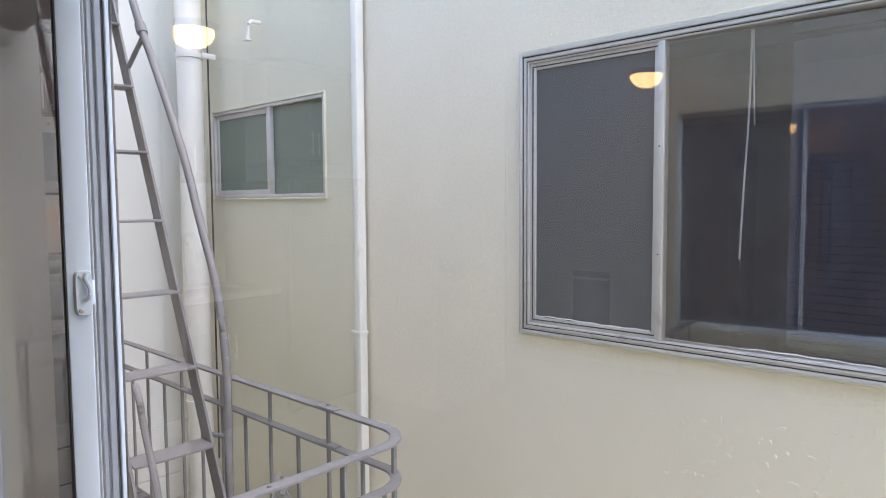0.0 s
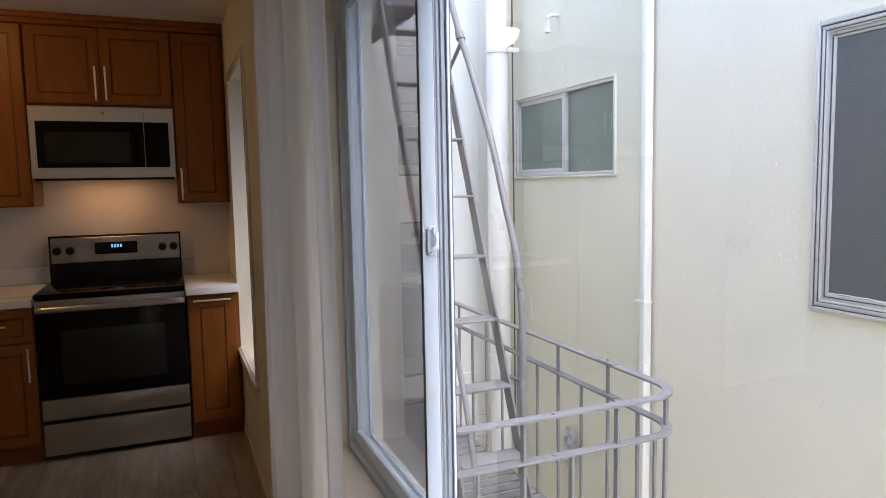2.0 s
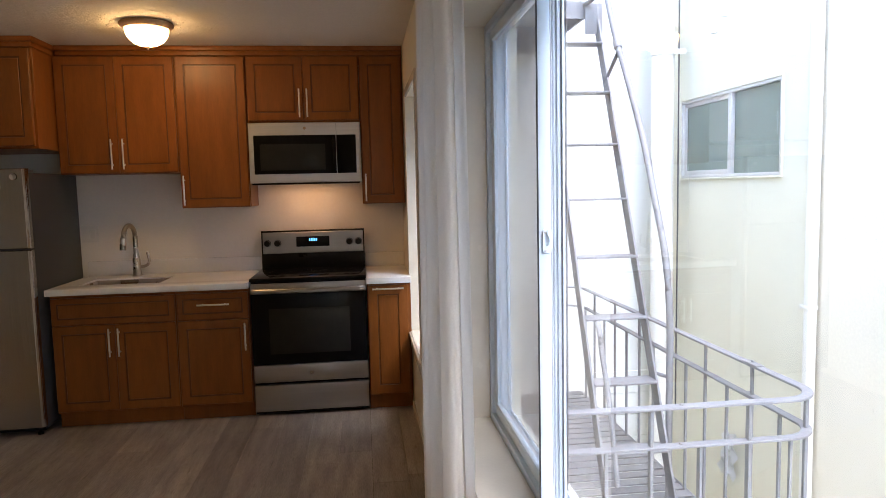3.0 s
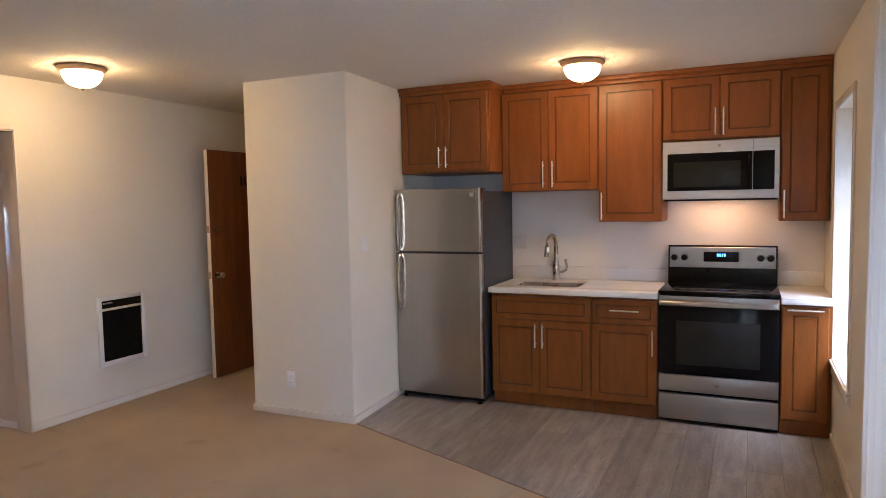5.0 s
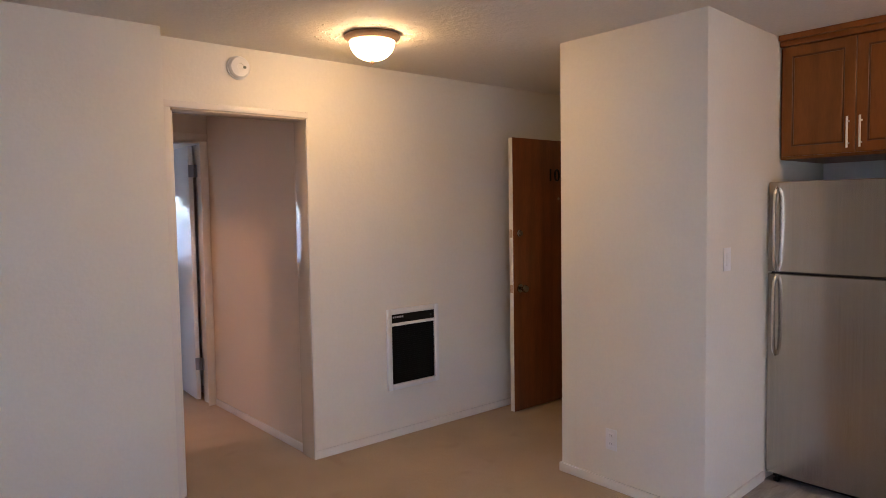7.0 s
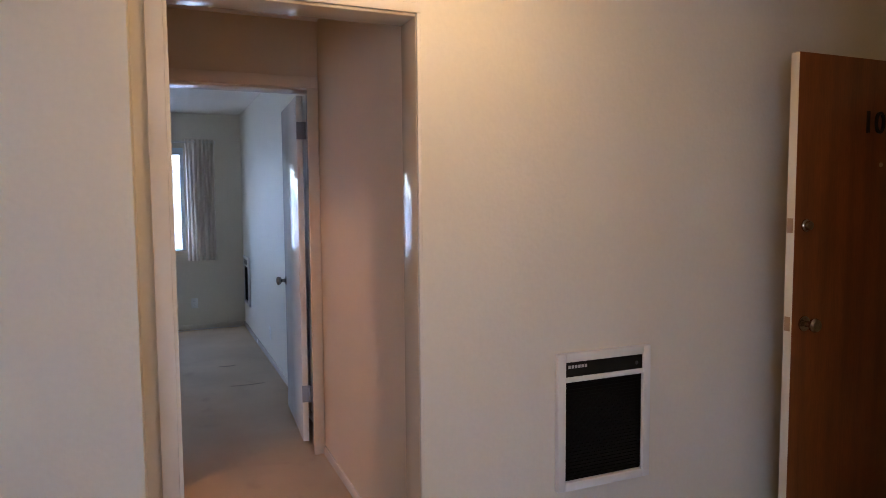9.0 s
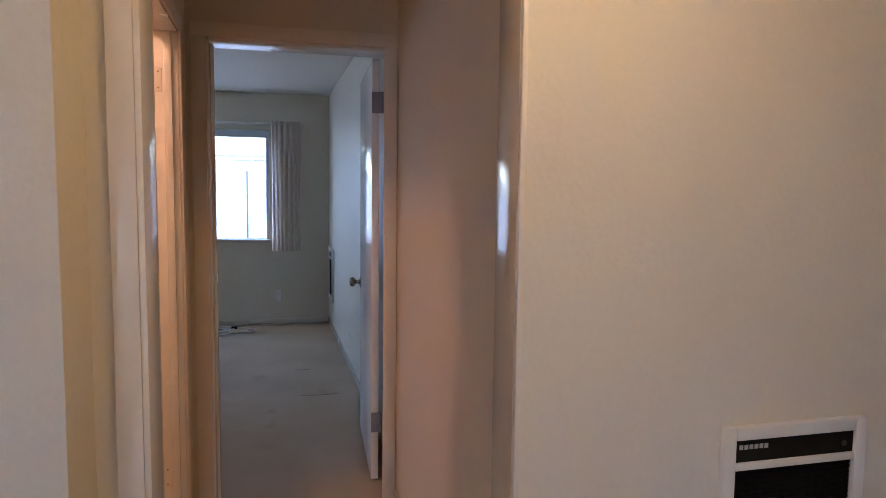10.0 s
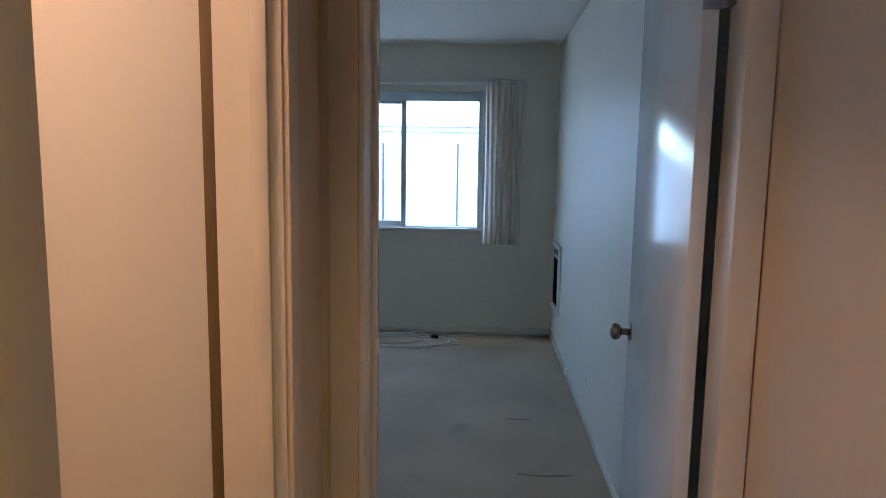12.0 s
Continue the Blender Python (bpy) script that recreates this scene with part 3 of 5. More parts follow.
# narrow kitchen window
y0, y1, z0, z1 = KIT_WIN
kit_window = thing("window_2", "tall narrow white kitchen window over a painted stool", "window", (0.55, (y0 + y1) / 2, z0), kind="structure")
part("window_frame", frame_ring(0.53, 0.60, y0, y1, z0 + 0.02, z1, 0.045), ALU_WHITE, kit_window)
part("casing", frame_ring(0.398, 0.4125, y0 - 0.045, y1 + 0.045, z0 - 0.02, z1 + 0.045, 0.045), TRIM, kit_window)
part("window_stool", box((0.385, y0 - 0.07, z0 - 0.004), (0.532, y1 + 0.07, z0 + 0.020), 0.006), TRIM, kit_window)
part("apron", box((0.397, y0 - 0.04, z0 - 0.07), (0.4095, y1 + 0.04, z0 - 0.02), 0.003), TRIM, kit_window)
pane_of(kit_window, (0.560, y0 + 0.04, z0 + 0.06), (0.564, y1 - 0.04, z1 - 0.04))

# bedroom window
y0, y1, z0, z1 = BED_WIN
bed_window = thing("window_3", "white sliding bedroom window with two panes", "window", (BED_X, (y0 + y1) / 2, z0), kind="structure")
part("window_frame", frame_ring(BED_X - 0.12, BED_X - 0.04, y0, y1, z0, z1 - 0.02, 0.04), ALU_WHITE, bed_window)
part("sash_frame", frame_ring(BED_X - 0.075, BED_X - 0.05, y0 + 0.04, 0.885, z0 + 0.04, z1 - 0.06, 0.045), ALU_WHITE, bed_window)
part("head_rail", box((BED_X - 0.07, y0, z1 - 0.08), (BED_X - 0.035, y1, z1 - 0.002), 0.003), ALU_WHITE, bed_window)
part("window_sill", box((BED_X - 0.04, y0, z0 - 0.002), (BED_X + 0.012, y1 + 0.01, z0 + 0.03), 0.004), TRIM, bed_window)
pane_of(bed_window, (BED_X - 0.064, y0 + 0.08, z0 + 0.08), (BED_X - 0.060, 0.845, z1 - 0.10))
pane_of(bed_window, (BED_X - 0.102, 0.84, z0 + 0.04), (BED_X - 0.098, y1 - 0.04, z1 - 0.06))

# ---- light well outside ----
setting("ground", box((-60, -60, -3.6), (60, 60, -3.3)), EARTH, "plain grey concrete ground")
setting("facade", holed("x", 0.664, 0.70, -6.5, WELL_END, -3.3, 3.3, [MAIN_WIN, KIT_WIN]), STUCCO, "cream stucco facade of the building")
setting("wall_well_near", holed("x", WELL_X, WELL_X + 0.25, -0.75, STEP_Y, -3.3, 3.4, [OPP_WIN]), STUCCO_ROUGH, "cream stucco wall with flaking paint across the light well")
setting("wall_well_far", holed("x", WELL_X2, WELL_X2 + 0.375, STEP_Y, WELL_END + 0.2, -3.3, 3.7, [SMALL_WIN]), STUCCO, "cream stucco wall with a small window")
setting("wall_well_end", box((0.70, WELL_END, -3.3), (WELL_X2, WELL_END + 0.2, 3.7)), STUCCO_WHITE, "white painted wall closing the light well")
for k in range(12):
    z = -0.2 - 0.2 * k
    setting("siding_board", box((0.71, WELL_END - 0.022, z - 0.196), (WELL_X2 - 0.01, WELL_END + 0.001, z), 0.004), STUCCO_WHITE, "white painted siding board of the end wall")

# window across the well
y0, y1, z0, z1 = OPP_WIN
opp = thing("window_4", "weathered aluminium sliding window with dark panes", "window", (WELL_X, (y0 + y1) / 2, z0), kind="structure")
part("window_frame", frame_ring(WELL_X - 0.022, WELL_X + 0.06, y0, y1, z0, z1, 0.05), ALU, opp)
part("outer_bead", frame_ring(WELL_X - 0.030, WELL_X - 0.020, y0 + 0.001, y1 - 0.001, z0 + 0.001, z1 - 0.001, 0.016, 0.002), ALU, opp)
part("outer_bead", frame_ring(WELL_X - 0.027, WELL_X - 0.018, y0 + 0.028, y1 - 0.028, z0 + 0.028, z1 - 0.028, 0.010, 0.002), ALU, opp)
part("gap_line", frame_ring(WELL_X - 0.0235, WELL_X - 0.0215, y0 + 0.018, y1 - 0.018, z0 + 0.018, z1 - 0.018, 0.004, 0), ALU_LINE, opp)
part("gap_line", frame_ring(WELL_X - 0.0245, WELL_X - 0.0215, y0 + 0.040, y1 - 0.040, z0 + 0.040, z1 - 0.040, 0.003, 0), ALU_LINE, opp)
part("gap_line", frame_ring(WELL_X - 0.011, WELL_X - 0.007, 1.362, y1 - 0.062, z0 + 0.064, z1 - 0.064, 0.005, 0), ALU_LINE, opp)
part("plaster_bead", frame_ring(WELL_X - 0.012, WELL_X + 0.004, y0 - 0.014, y1 + 0.014, z0 - 0.012, z1 + 0.016, 0.013, 0.004), STUCCO, opp)
part("meeting_stile", box((WELL_X - 0.020, 1.345, z0 + 0.035), (WELL_X + 0.03, 1.374, z1 - 0.035), 0.004), ALU, opp)
for z in (1.25, 1.68):
    part("rivet", lathe([(0.004, 0), (0.003, -0.003)], (WELL_X - 0.020, 1.362, z), 8, axis="x"), ALU_LINE, opp)
part("sash_frame", frame_ring(WELL_X - 0.008, WELL_X + 0.02, 1.358, y1 - 0.045, z0 + 0.045, z1 - 0.045, 0.034), ALU, opp)
pane = part("pane", placed(box((-0.002, -1.12, z0 + 0.045), (0.002, 0.0, z1 - 0.045)), pose(WELL_X - 0.004, 1.36, 0, 0, 0, 2.7)), GLASS_COATED, opp, "clear window glass", smooth=False)
pane.visible_shadow = False
part("mullion", box((WELL_X - 0.015, 0.19, z0 + 0.03), (WELL_X + 0.08, 0.25, z1 - 0.03), 0.003), ALU, opp)
pane_of(opp, (WELL_X + 0.026, y0 + 0.04, z0 + 0.045), (WELL_X + 0.030, 0.20, z1 - 0.045))
pane_of(opp, (WELL_X + 0.014, 1.388, z0 + 0.07), (WELL_X + 0.018, y1 - 0.072, z1 - 0.07))
part("insect_screen", box((WELL_X + 0.0, 1.388, z0 + 0.07), (WELL_X + 0.0015, y1 - 0.072, z1 - 0.07)), SCREEN_GREY, opp, "dense grey insect screen", smooth=False)
sealant = tube(smooth_line([(WELL_X - 0.006, y, z0 + 0.083 + 0.0022 * math.sin(y * 11) + 0.0012 * math.sin(y * 61)) for y in np.linspace(1.40, 1.96, 26)], 2), 0.0026)
tube(smooth_line([(WELL_X + 0.012, y, z0 + 0.058 + 0.0022 * math.sin(y * 9) + 0.0012 * math.sin(y * 53)) for y in np.linspace(0.3, 1.34, 40)], 2), 0.0026, sealant)
part("sealant", sealant, WHITE_PLASTIC, opp, "ragged white sealant bead")
setting("room_opposite", holed("x", WELL_X + 0.25, WELL_X + 2.5, -0.75, 3.3, -0.1, 2.7, [(-0.65, 3.1, 0.0, 2.55)]), ROOM_SKY_TINT, "dim room behind the opposite window")
setting("wall_well_return", box((WELL_X + 0.25, -0.76, -3.3), (WELL_X + 4.0, -0.751, 3.4)), STUCCO, "cream stucco end wall of the opposite building")
setting("room_opposite_back", box((WELL_X + 2.5, -0.75, -0.1), (WELL_X + 2.6, 3.3, 2.7)), ROOM_SKY_TINT, "dim back wall of the opposite room")
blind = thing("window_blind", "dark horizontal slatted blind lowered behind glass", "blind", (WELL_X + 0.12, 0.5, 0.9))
part("head_rail", box((WELL_X + 0.10, -0.2, 2.06), (WELL_X + 0.14, 0.92, 2.10), 0.004), BLIND_SKY_TINT, blind)
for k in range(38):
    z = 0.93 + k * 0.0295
    part("slat", placed(box((-0.016, -0.2, -0.0008), (0.016, 0.92, 0.0008)), pose(WELL_X + 0.12, 0, z, 0, 68, 0)), BLIND_SKY_TINT, blind, smooth=False)
cord = tube(smooth_line([(WELL_X + 0.06, 1.045, 2.11), (WELL_X + 0.062, 1.05, 1.80), (WELL_X + 0.064, 1.065, 1.5), (WELL_X + 0.066, 1.075, 1.24)], 5), 0.004)
tube(smooth_line([(WELL_X + 0.06, 1.04, 2.11), (WELL_X + 0.062, 1.035, 1.9), (WELL_X + 0.062, 1.03, 1.74)], 5), 0.003, cord)
solid("blind_cord", cord, CABLE, "white blind cord hanging behind the glass", "cord", at=(WELL_X + 0.06, 1.05, 2.1))

# scabs of lifted paint on the wall round the window
rng = random.Random(29)
flakes = bmesh.new()
for cy, cz, sy, sz, count in ((2.28, 1.10, 0.16, 0.26, 150), (1.5, 0.55, 0.75, 0.16, 260), (0.5, 0.40, 0.5, 0.18, 120), (1.2, 2.19, 0.6, 0.025, 70), (2.55, 0.75, 0.2, 0.3, 70)):
    for k in range(count):
        py, pz = rng.gauss(cy, sy), rng.gauss(cz, sz)
        if y0 - 0.03 < py < y1 + 0.03 and z0 - 0.03 < pz < z1 + 0.03 or not -0.7 < py < STEP_Y - 0.08:
            continue
        ry_, rz_, turn, n = rng.uniform(0.003, 0.014), rng.uniform(0.003, 0.009), rng.uniform(0, 3.14), rng.randint(5, 7)
        lift = rng.uniform(0.0012, 0.0035)
        rim, lip = [], []
        for i in range(n):
            a, q = 6.283 * i / n, rng.uniform(0.6, 1.25)
            u, w = ry_ * q * math.cos(a), rz_ * q * math.sin(a)
            u, w = u * math.cos(turn) - w * math.sin(turn), u * math.sin(turn) + w * math.cos(turn)
            rim.append(flakes.verts.new((WELL_X + 0.001, py + u, pz + w)))
            lip.append(flakes.verts.new((WELL_X - lift * rng.uniform(0.5, 1.2), py + u * 0.8, pz + w * 0.8)))
        for i in range(n):
            flakes.faces.new((rim[i], rim[(i + 1) % n], lip[(i + 1) % n], lip[i]))
        flakes.faces.new(lip)
solid("paint_flakes", flakes, STUCCO_ROUGH, "lifted scabs of cream paint on the stucco wall", "paint flakes", kind="stuff", at=(WELL_X, 1.5, 0.8), smooth=False)

# small obscure window
y0, y1, z0, z1 = SMALL_WIN
sw = thing("window_5", "small aluminium sliding window with obscure glass", "window", (WELL_X2, (y0 + y1) / 2, z0), kind="structure")
part("window_frame", frame_ring(WELL_X2 - 0.006, WELL_X2 + 0.07, y0, y1, z0, z1, 0.022), ALU, sw)
part("plaster_bead", frame_ring(WELL_X2 - 0.014, WELL_X2 + 0.002, y0 - 0.012, y1 + 0.012, z0 - 0.014, z1 + 0.012, 0.012, 0.004), STUCCO, sw)
part("sash_frame", frame_ring(WELL_X2 + 0.012, WELL_X2 + 0.035, 4.06, y1 - 0.018, z0 + 0.02, z1 - 0.02, 0.036), ALU, sw)
part("meeting_stile", box((WELL_X2 - 0.002, 4.04, z0 + 0.018), (WELL_X2 + 0.04, 4.085, z1 - 0.018), 0.003), ALU, sw)
part("pane", box((WELL_X2 + 0.026, y0 + 0.015, z0 + 0.02), (WELL_X2 + 0.032, 4.07, z1 - 0.015)), OBSCURE, sw, "grey-green obscure glass")
part("pane", box((WELL_X2 + 0.020, 4.08, z0 + 0.045), (WELL_X2 + 0.026, y1 - 0.045, z1 - 0.045)), OBSCURE, sw, "grey-green obscure glass")
setting("room_small_window", box((WELL_X2 + 0.38, 3.3, 1.2), (WELL_X2 + 0.5, 5.0, 2.4)), ROOM_SKY_TINT, "dim wall behind the small window")

# downspout in the step, round duct, outdoor tap
spout = thing("downspout", "white painted rectangular downspout with joint band", "downspout", (WELL_X - 0.04, STEP_Y - 0.03, -3.3))
part("pipe", box((WELL_X2 - 0.012, STEP_Y - 0.05, -3.3), (WELL_X2 + 0.045, STEP_Y - 0.001, 3.7), 0.006), PIPE_WHITE, spout)
part("joint_band", box((WELL_X2 - 0.016, STEP_Y - 0.055, 0.700), (WELL_X2 + 0.049, STEP_Y + 0.03, 0.722), 0.003), PIPE_WHITE, spout)
duct = thing("vent_duct", "tall white painted round duct with clamp", "duct", (2.555, 4.76, -3.3))
DC = (2.555, 4.76, 0)
part("pipe", lathe([(0.088, -3.3), (0.088, 0.35), (0.090, 0.36), (0.090, 1.30), (0.088, 1.31), (0.088, 3.9)], DC, 40), PIPE_WHITE, duct)
part("clamp", lathe([(0.089, 2.49), (0.096, 2.492), (0.096, 2.525), (0.089, 2.527)], DC, 40), PIPE_WHITE, duct)
part("clamp_lug", box((2.60, 4.655, 2.49), (2.70, 4.672, 2.528), 0.003), PIPE_WHITE, duct)
part("clamp", lathe([(0.089, 0.02), (0.095, 0.022), (0.095, 0.05), (0.089, 0.052)], DC, 40), PIPE_WHITE, duct)
part("rod", tube([(2.646, 4.675, -0.4), (2.649, 4.674, 1.2), (2.646, 4.675, 4.4)], 0.006), ALU_LINE, duct, "thin dark conduit beside the duct")
tap = thing("wall_tap", "white painted pipe elbow with tap on the wall", "tap", (WELL_X2, 4.15, 2.64))
part("elbow", tube([(WELL_X2 + 0.01, 4.13, 2.66), (WELL_X2 - 0.05, 4.135, 2.66)] + arc((WELL_X2 - 0.05, 4.14, 2.63), 0.03, 90, 180, 5, "xz") + [(WELL_X2 - 0.08, 4.15, 2.57)], 0.014), PIPE_WHITE, tap)
part("nozzle", tube([(WELL_X2 - 0.08, 4.15, 2.58), (WELL_X2 - 0.082, 4.155, 2.545)], 0.018), PIPE_WHITE, tap)
part("handle", box((WELL_X2 - 0.10, 4.13, 2.535), (WELL_X2 - 0.06, 4.18, 2.545), 0.003), PIPE_WHITE, tap)

# ---- fire escape: landing with rails, ladder stair, upper landing ----
escape = thing("fire_escape", "grey painted iron fire escape landing with curved rails", "fire escape", (1.3, 3.2, IRON_Z))
RX, RY, R_TOP, R_LOW, RC = 1.880, 1.850, 0.628, 0.475, 0.15


def rail_line(z):
    pts = [(0.70, RY, z + 0.004)] + [Vector((x, RY, z)) for x in (1.1, 1.4)]
    pts += arc((RX - RC, RY + RC, z), RC, -90, 0, 10)
    pts += [Vector((RX, y, z)) for y in (2.4, 3.0, 3.6, 4.3)]
    pts += arc((RX - RC, 4.85 - RC, z), RC, 0, 90, 8)
    return pts + [Vector((0.72, 4.85, z))]


part("top_rail", sweep(rail_line(R_TOP), flat_section(0.042, 0.011)), IRON, escape)
part("lower_rail", sweep(rail_line(R_LOW), flat_section(0.042, 0.010)), IRON, escape)
k = 0
y = RY + 0.28
while y < 4.8:
    top = R_TOP if k % 2 == 1 else R_LOW
    part("baluster", sweep([(RX, y, IRON_Z), (RX, y, top)], flat_section(0.014, 0.014)), IRON, escape)
    y += 0.2135
    k += 1
for k, x in enumerate((0.82, 0.99, 1.167, 1.365, 1.564, 1.74)):
    top = R_TOP if k in (0, 2, 4) else R_LOW
    part("baluster", sweep([(x, RY, IRON_Z), (x, RY, top)], flat_section(0.026 if k in (2, 3, 4) else 0.014, 0.012)), IRON, escape)
for k in range(5):
    x = 0.85 + 0.21 * k
    part("baluster", sweep([(x, 4.85, IRON_Z), (x, 4.85, R_TOP if k % 2 else R_LOW)], flat_section(0.014, 0.014)), IRON, escape)
part("baluster", sweep([(RX - 0.02, RY + 0.08, IRON_Z), (RX - 0.02, RY + 0.08, R_TOP)], flat_section(0.016, 0.016)), IRON, escape)
for z in (R_TOP, R_LOW):
    part("bolt", lathe([(0.011, 0.0), (0.011, 0.008), (0.006, 0.009), (0.006, 0.018)], (RX, 2.345, z + 0.004), 8), IRON, escape)
    part("splice_plate", box((RX - 0.021, 2.28, z + 0.0045), (RX + 0.021, 2.40, z + 0.0105), 0.002), IRON, escape)
    part("bolt", lathe([(0.009, 0.0), (0.008, 0.007)], (1.29, RY, z + 0.004), 8), IRON, escape)
frame_bm = box((0.70, RY - 0.025, IRON_Z - 0.06), (RX + 0.02, RY - 0.015, IRON_Z))
for a, b in (((0.70, 4.86, 0), (RX + 0.02, 4.87, 0)), ((RX + 0.01, RY - 0.02, 0), (RX + 0.02, 4.87, 0)), ((0.705, RY - 0.02, 0), (0.715, 4.87, 0))):
    box((a[0], a[1], IRON_Z - 0.06), (b[0], b[1], IRON_Z), bm=frame_bm)
part("platform_frame", frame_bm, IRON, escape)
y = RY + 0.02
while y < 4.8:
    part("platform_slat", box((0.72, y, IRON_Z - 0.008), (RX + 0.005, y + 0.072, IRON_Z + 0.002), 0.002, seg=1), IRON, escape)
    y += 0.094

ladder = thing("fire_escape_ladder", "steep grey painted iron ladder stair with tube handrail", "ladder", (1.5, 2.75, IRON_Z))
S0, S1 = Vector((0, 2.702, IRON_Z)), Vector((0, 3.93, 2.62))


def up_ladder(z):
    return S0 + (S1 - S0) * ((z - S0.z) / (S1.z - S0.z))


for x in (1.325, 1.690):
    a, b = S0 + Vector((x, 0, 0)), S1 + Vector((x, 0, 0))
    part("stringer", sweep([a, b], [(-0.006, -0.040), (0.006, -0.040), (0.006, 0.040), (-0.006, 0.040)]), IRON, ladder)
for k in range(8):
    z = 0.055 + 0.333 * k
    p = up_ladder(z)
    part("tread", box((1.331, p.y - 0.075, z - 0.006), (1.684, p.y + 0.055, z + 0.006), 0.003), IRON, ladder)
HX = 1.735
rail_pts = smooth_line([(HX, 2.885, IRON_Z), (HX, 2.885, 0.3), (HX, 2.885, 0.75), (HX, 2.95, 1.09), (HX, 3.09, 1.40), (HX, 3.235, 1.715), (HX - 0.02, 3.44, 2.12), (HX - 0.04, 3.56, 2.36), (HX - 0.05, 3.70, 2.66), (HX - 0.06, 3.9, 3.1)], 5)
part("handrail", tube(rail_pts, 0.019, seg=14), IRON, ladder)
part("handrail_joint", tube([(HX - 0.036, 3.535, 2.305), (HX - 0.038, 3.556, 2.350)], 0.027, seg=14), IRON, ladder)
part("brace", tube([(HX - 0.036, 3.53, 2.29), (1.69, 3.74, 2.13)], 0.012), IRON, ladder)
part("bracket", tube([(HX, 2.885, 0.42), (1.70, 3.0, 0.42)], 0.010), IRON, ladder)
low_rail = smooth_line([(1.30, 2.52, 0.0), (1.30, 2.62, 0.35), (1.295, 2.72, 0.62), (1.29, 2.74, 0.72), (1.30, 2.80, 0.76)], 5)
part("lower_handrail", tube(low_rail, 0.014), IRON, ladder)

upper = thing("upper_landing", "grey painted iron landing above with slats and rails", "fire escape", (1.2, 4.4, 2.55))
UZ = 2.68
bm = box((0.70, 3.90, UZ - 0.11), (1.60, 3.915, UZ))
box((1.60, 3.90, UZ - 0.11), (1.615, 5.1, UZ), bm=bm)
box((0.70, 5.08, UZ - 0.11), (1.60, 5.095, UZ), bm=bm)
part("platform_frame", bm, IRON, upper)
part("bracket_plate", box((1.60, 3.86, UZ - 0.22), (1.72, 3.872, UZ - 0.02), 0.004), IRON, upper)
for k in range(13):
    y = 3.93 + k * 0.09
    part("platform_slat", box((0.72, y, UZ - 0.01), (1.60, y + 0.06, UZ), 0.002, seg=1), IRON, upper)
for k in range(8):
    x = 0.78 + 0.115 * k
    part("baluster", sweep([(x, 3.905, UZ), (x, 3.905, UZ + 0.9)], flat_section(0.014, 0.014)), IRON, upper)
part("top_rail", sweep([(0.72, 3.905, UZ + 0.9), (1.61, 3.905, UZ + 0.9)], flat_section(0.042, 0.011)), IRON, upper)
part("side_rail", tube([(1.60, 3.88, UZ - 0.03), (HX - 0.05, 3.70, 2.70)], 0.016), IRON, upper)

# ---- kitchen ----
DOOR_RINGS = [(0.0, 0.003, 0), (0.003, 0.0, 0), (0.052, 0.0, 0), (0.055, 0.004, 1), (0.061, 0.0045, 1), (0.064, 0.001, 0), (0.068, 0.0015, 0)]
NARROW_RINGS = [(0.0, 0.003, 0), (0.003, 0.0, 0), (0.034, 0.0, 0), (0.037, 0.004, 1), (0.042, 0.0045, 1), (0.045, 0.001, 0), (0.048, 0.0015, 0)]


def bar_pull(a, b, out, parent, r=0.0055):
    """Bar handle from a to b that stands out along a vector, on two posts."""
    a, b, out = Vector(a), Vector(b), Vector(out)
    bm = tube([a + out, b + out], r, seg=12)
    for f in (0.15, 0.85):
        p = a.lerp(b, f)
        tube([p, p + out], r * 0.85, bm, 10)
    return part("handle", bm, NICKEL, parent, "brushed nickel bar handle")


def door_front(name, cab, x0, x1, z0, z1, yf, rings=None, pull=None):
    """A framed door or drawer front, facing -y, with its bar handle."""
    g = 0.0015
    rings = rings or (DOOR_RINGS if min(x1 - x0, z1 - z0) > 0.20 else NARROW_RINGS)
    bm = placed(rings_panel(x1 - x0 - 2 * g, z1 - z0 - 2 * g, rings, 0.019), pose(x0 + g, yf, z0 + g))
    d = part(name, bm, (WOOD, WOOD_DARK), cab)
    if pull:
        bar_pull((pull[0], yf, pull[1]), (pull[2], yf, pull[3]), (0, -0.028, 0), d)
    return d


def cabinet(name, label, x0, x1, yf, yb, z0, z1):
    c = thing(name, label, "cabinet", ((x0 + x1) / 2, (yf + yb) / 2, z0), "stained maple kitchen cabinets")
    part("body", box((x0, yf + 0.020, z0), (x1, yb, z1), 0.0015, seg=1), WOOD, c)
    return c


UF, UT, BW = 4.208, 2.388, KIT_Y - 0.002
c = cabinet("upper_cabinet", "reddish-brown two-door cabinet above the refrigerator", -2.631, -1.874, 3.93, BW, 1.775, UT)
door_front("door", c, -2.620, -2.253, 1.79, UT - 0.004, 3.93, pull=(-2.283, 1.815, -2.283, 1.975))
door_front("door", c, -2.253, -1.886, 1.79, UT - 0.004, 3.93, pull=(-2.224, 1.815, -2.224, 1.975))
c = cabinet("upper_cabinet", "reddish-brown two-door cabinet over the sink", -1.872, -1.112, UF, BW, 1.618, UT)
door_front("door", c, -1.868, -1.492, 1.622, UT - 0.004, UF, pull=(-1.530, 1.645, -1.530, 1.845))
door_front("door", c, -1.492, -1.116, 1.622, UT - 0.004, UF, pull=(-1.457, 1.645, -1.457, 1.845))
c = cabinet("upper_cabinet", "tall reddish-brown single-door cabinet beside the microwave", -1.110, -0.652, UF, BW, 1.376, UT)
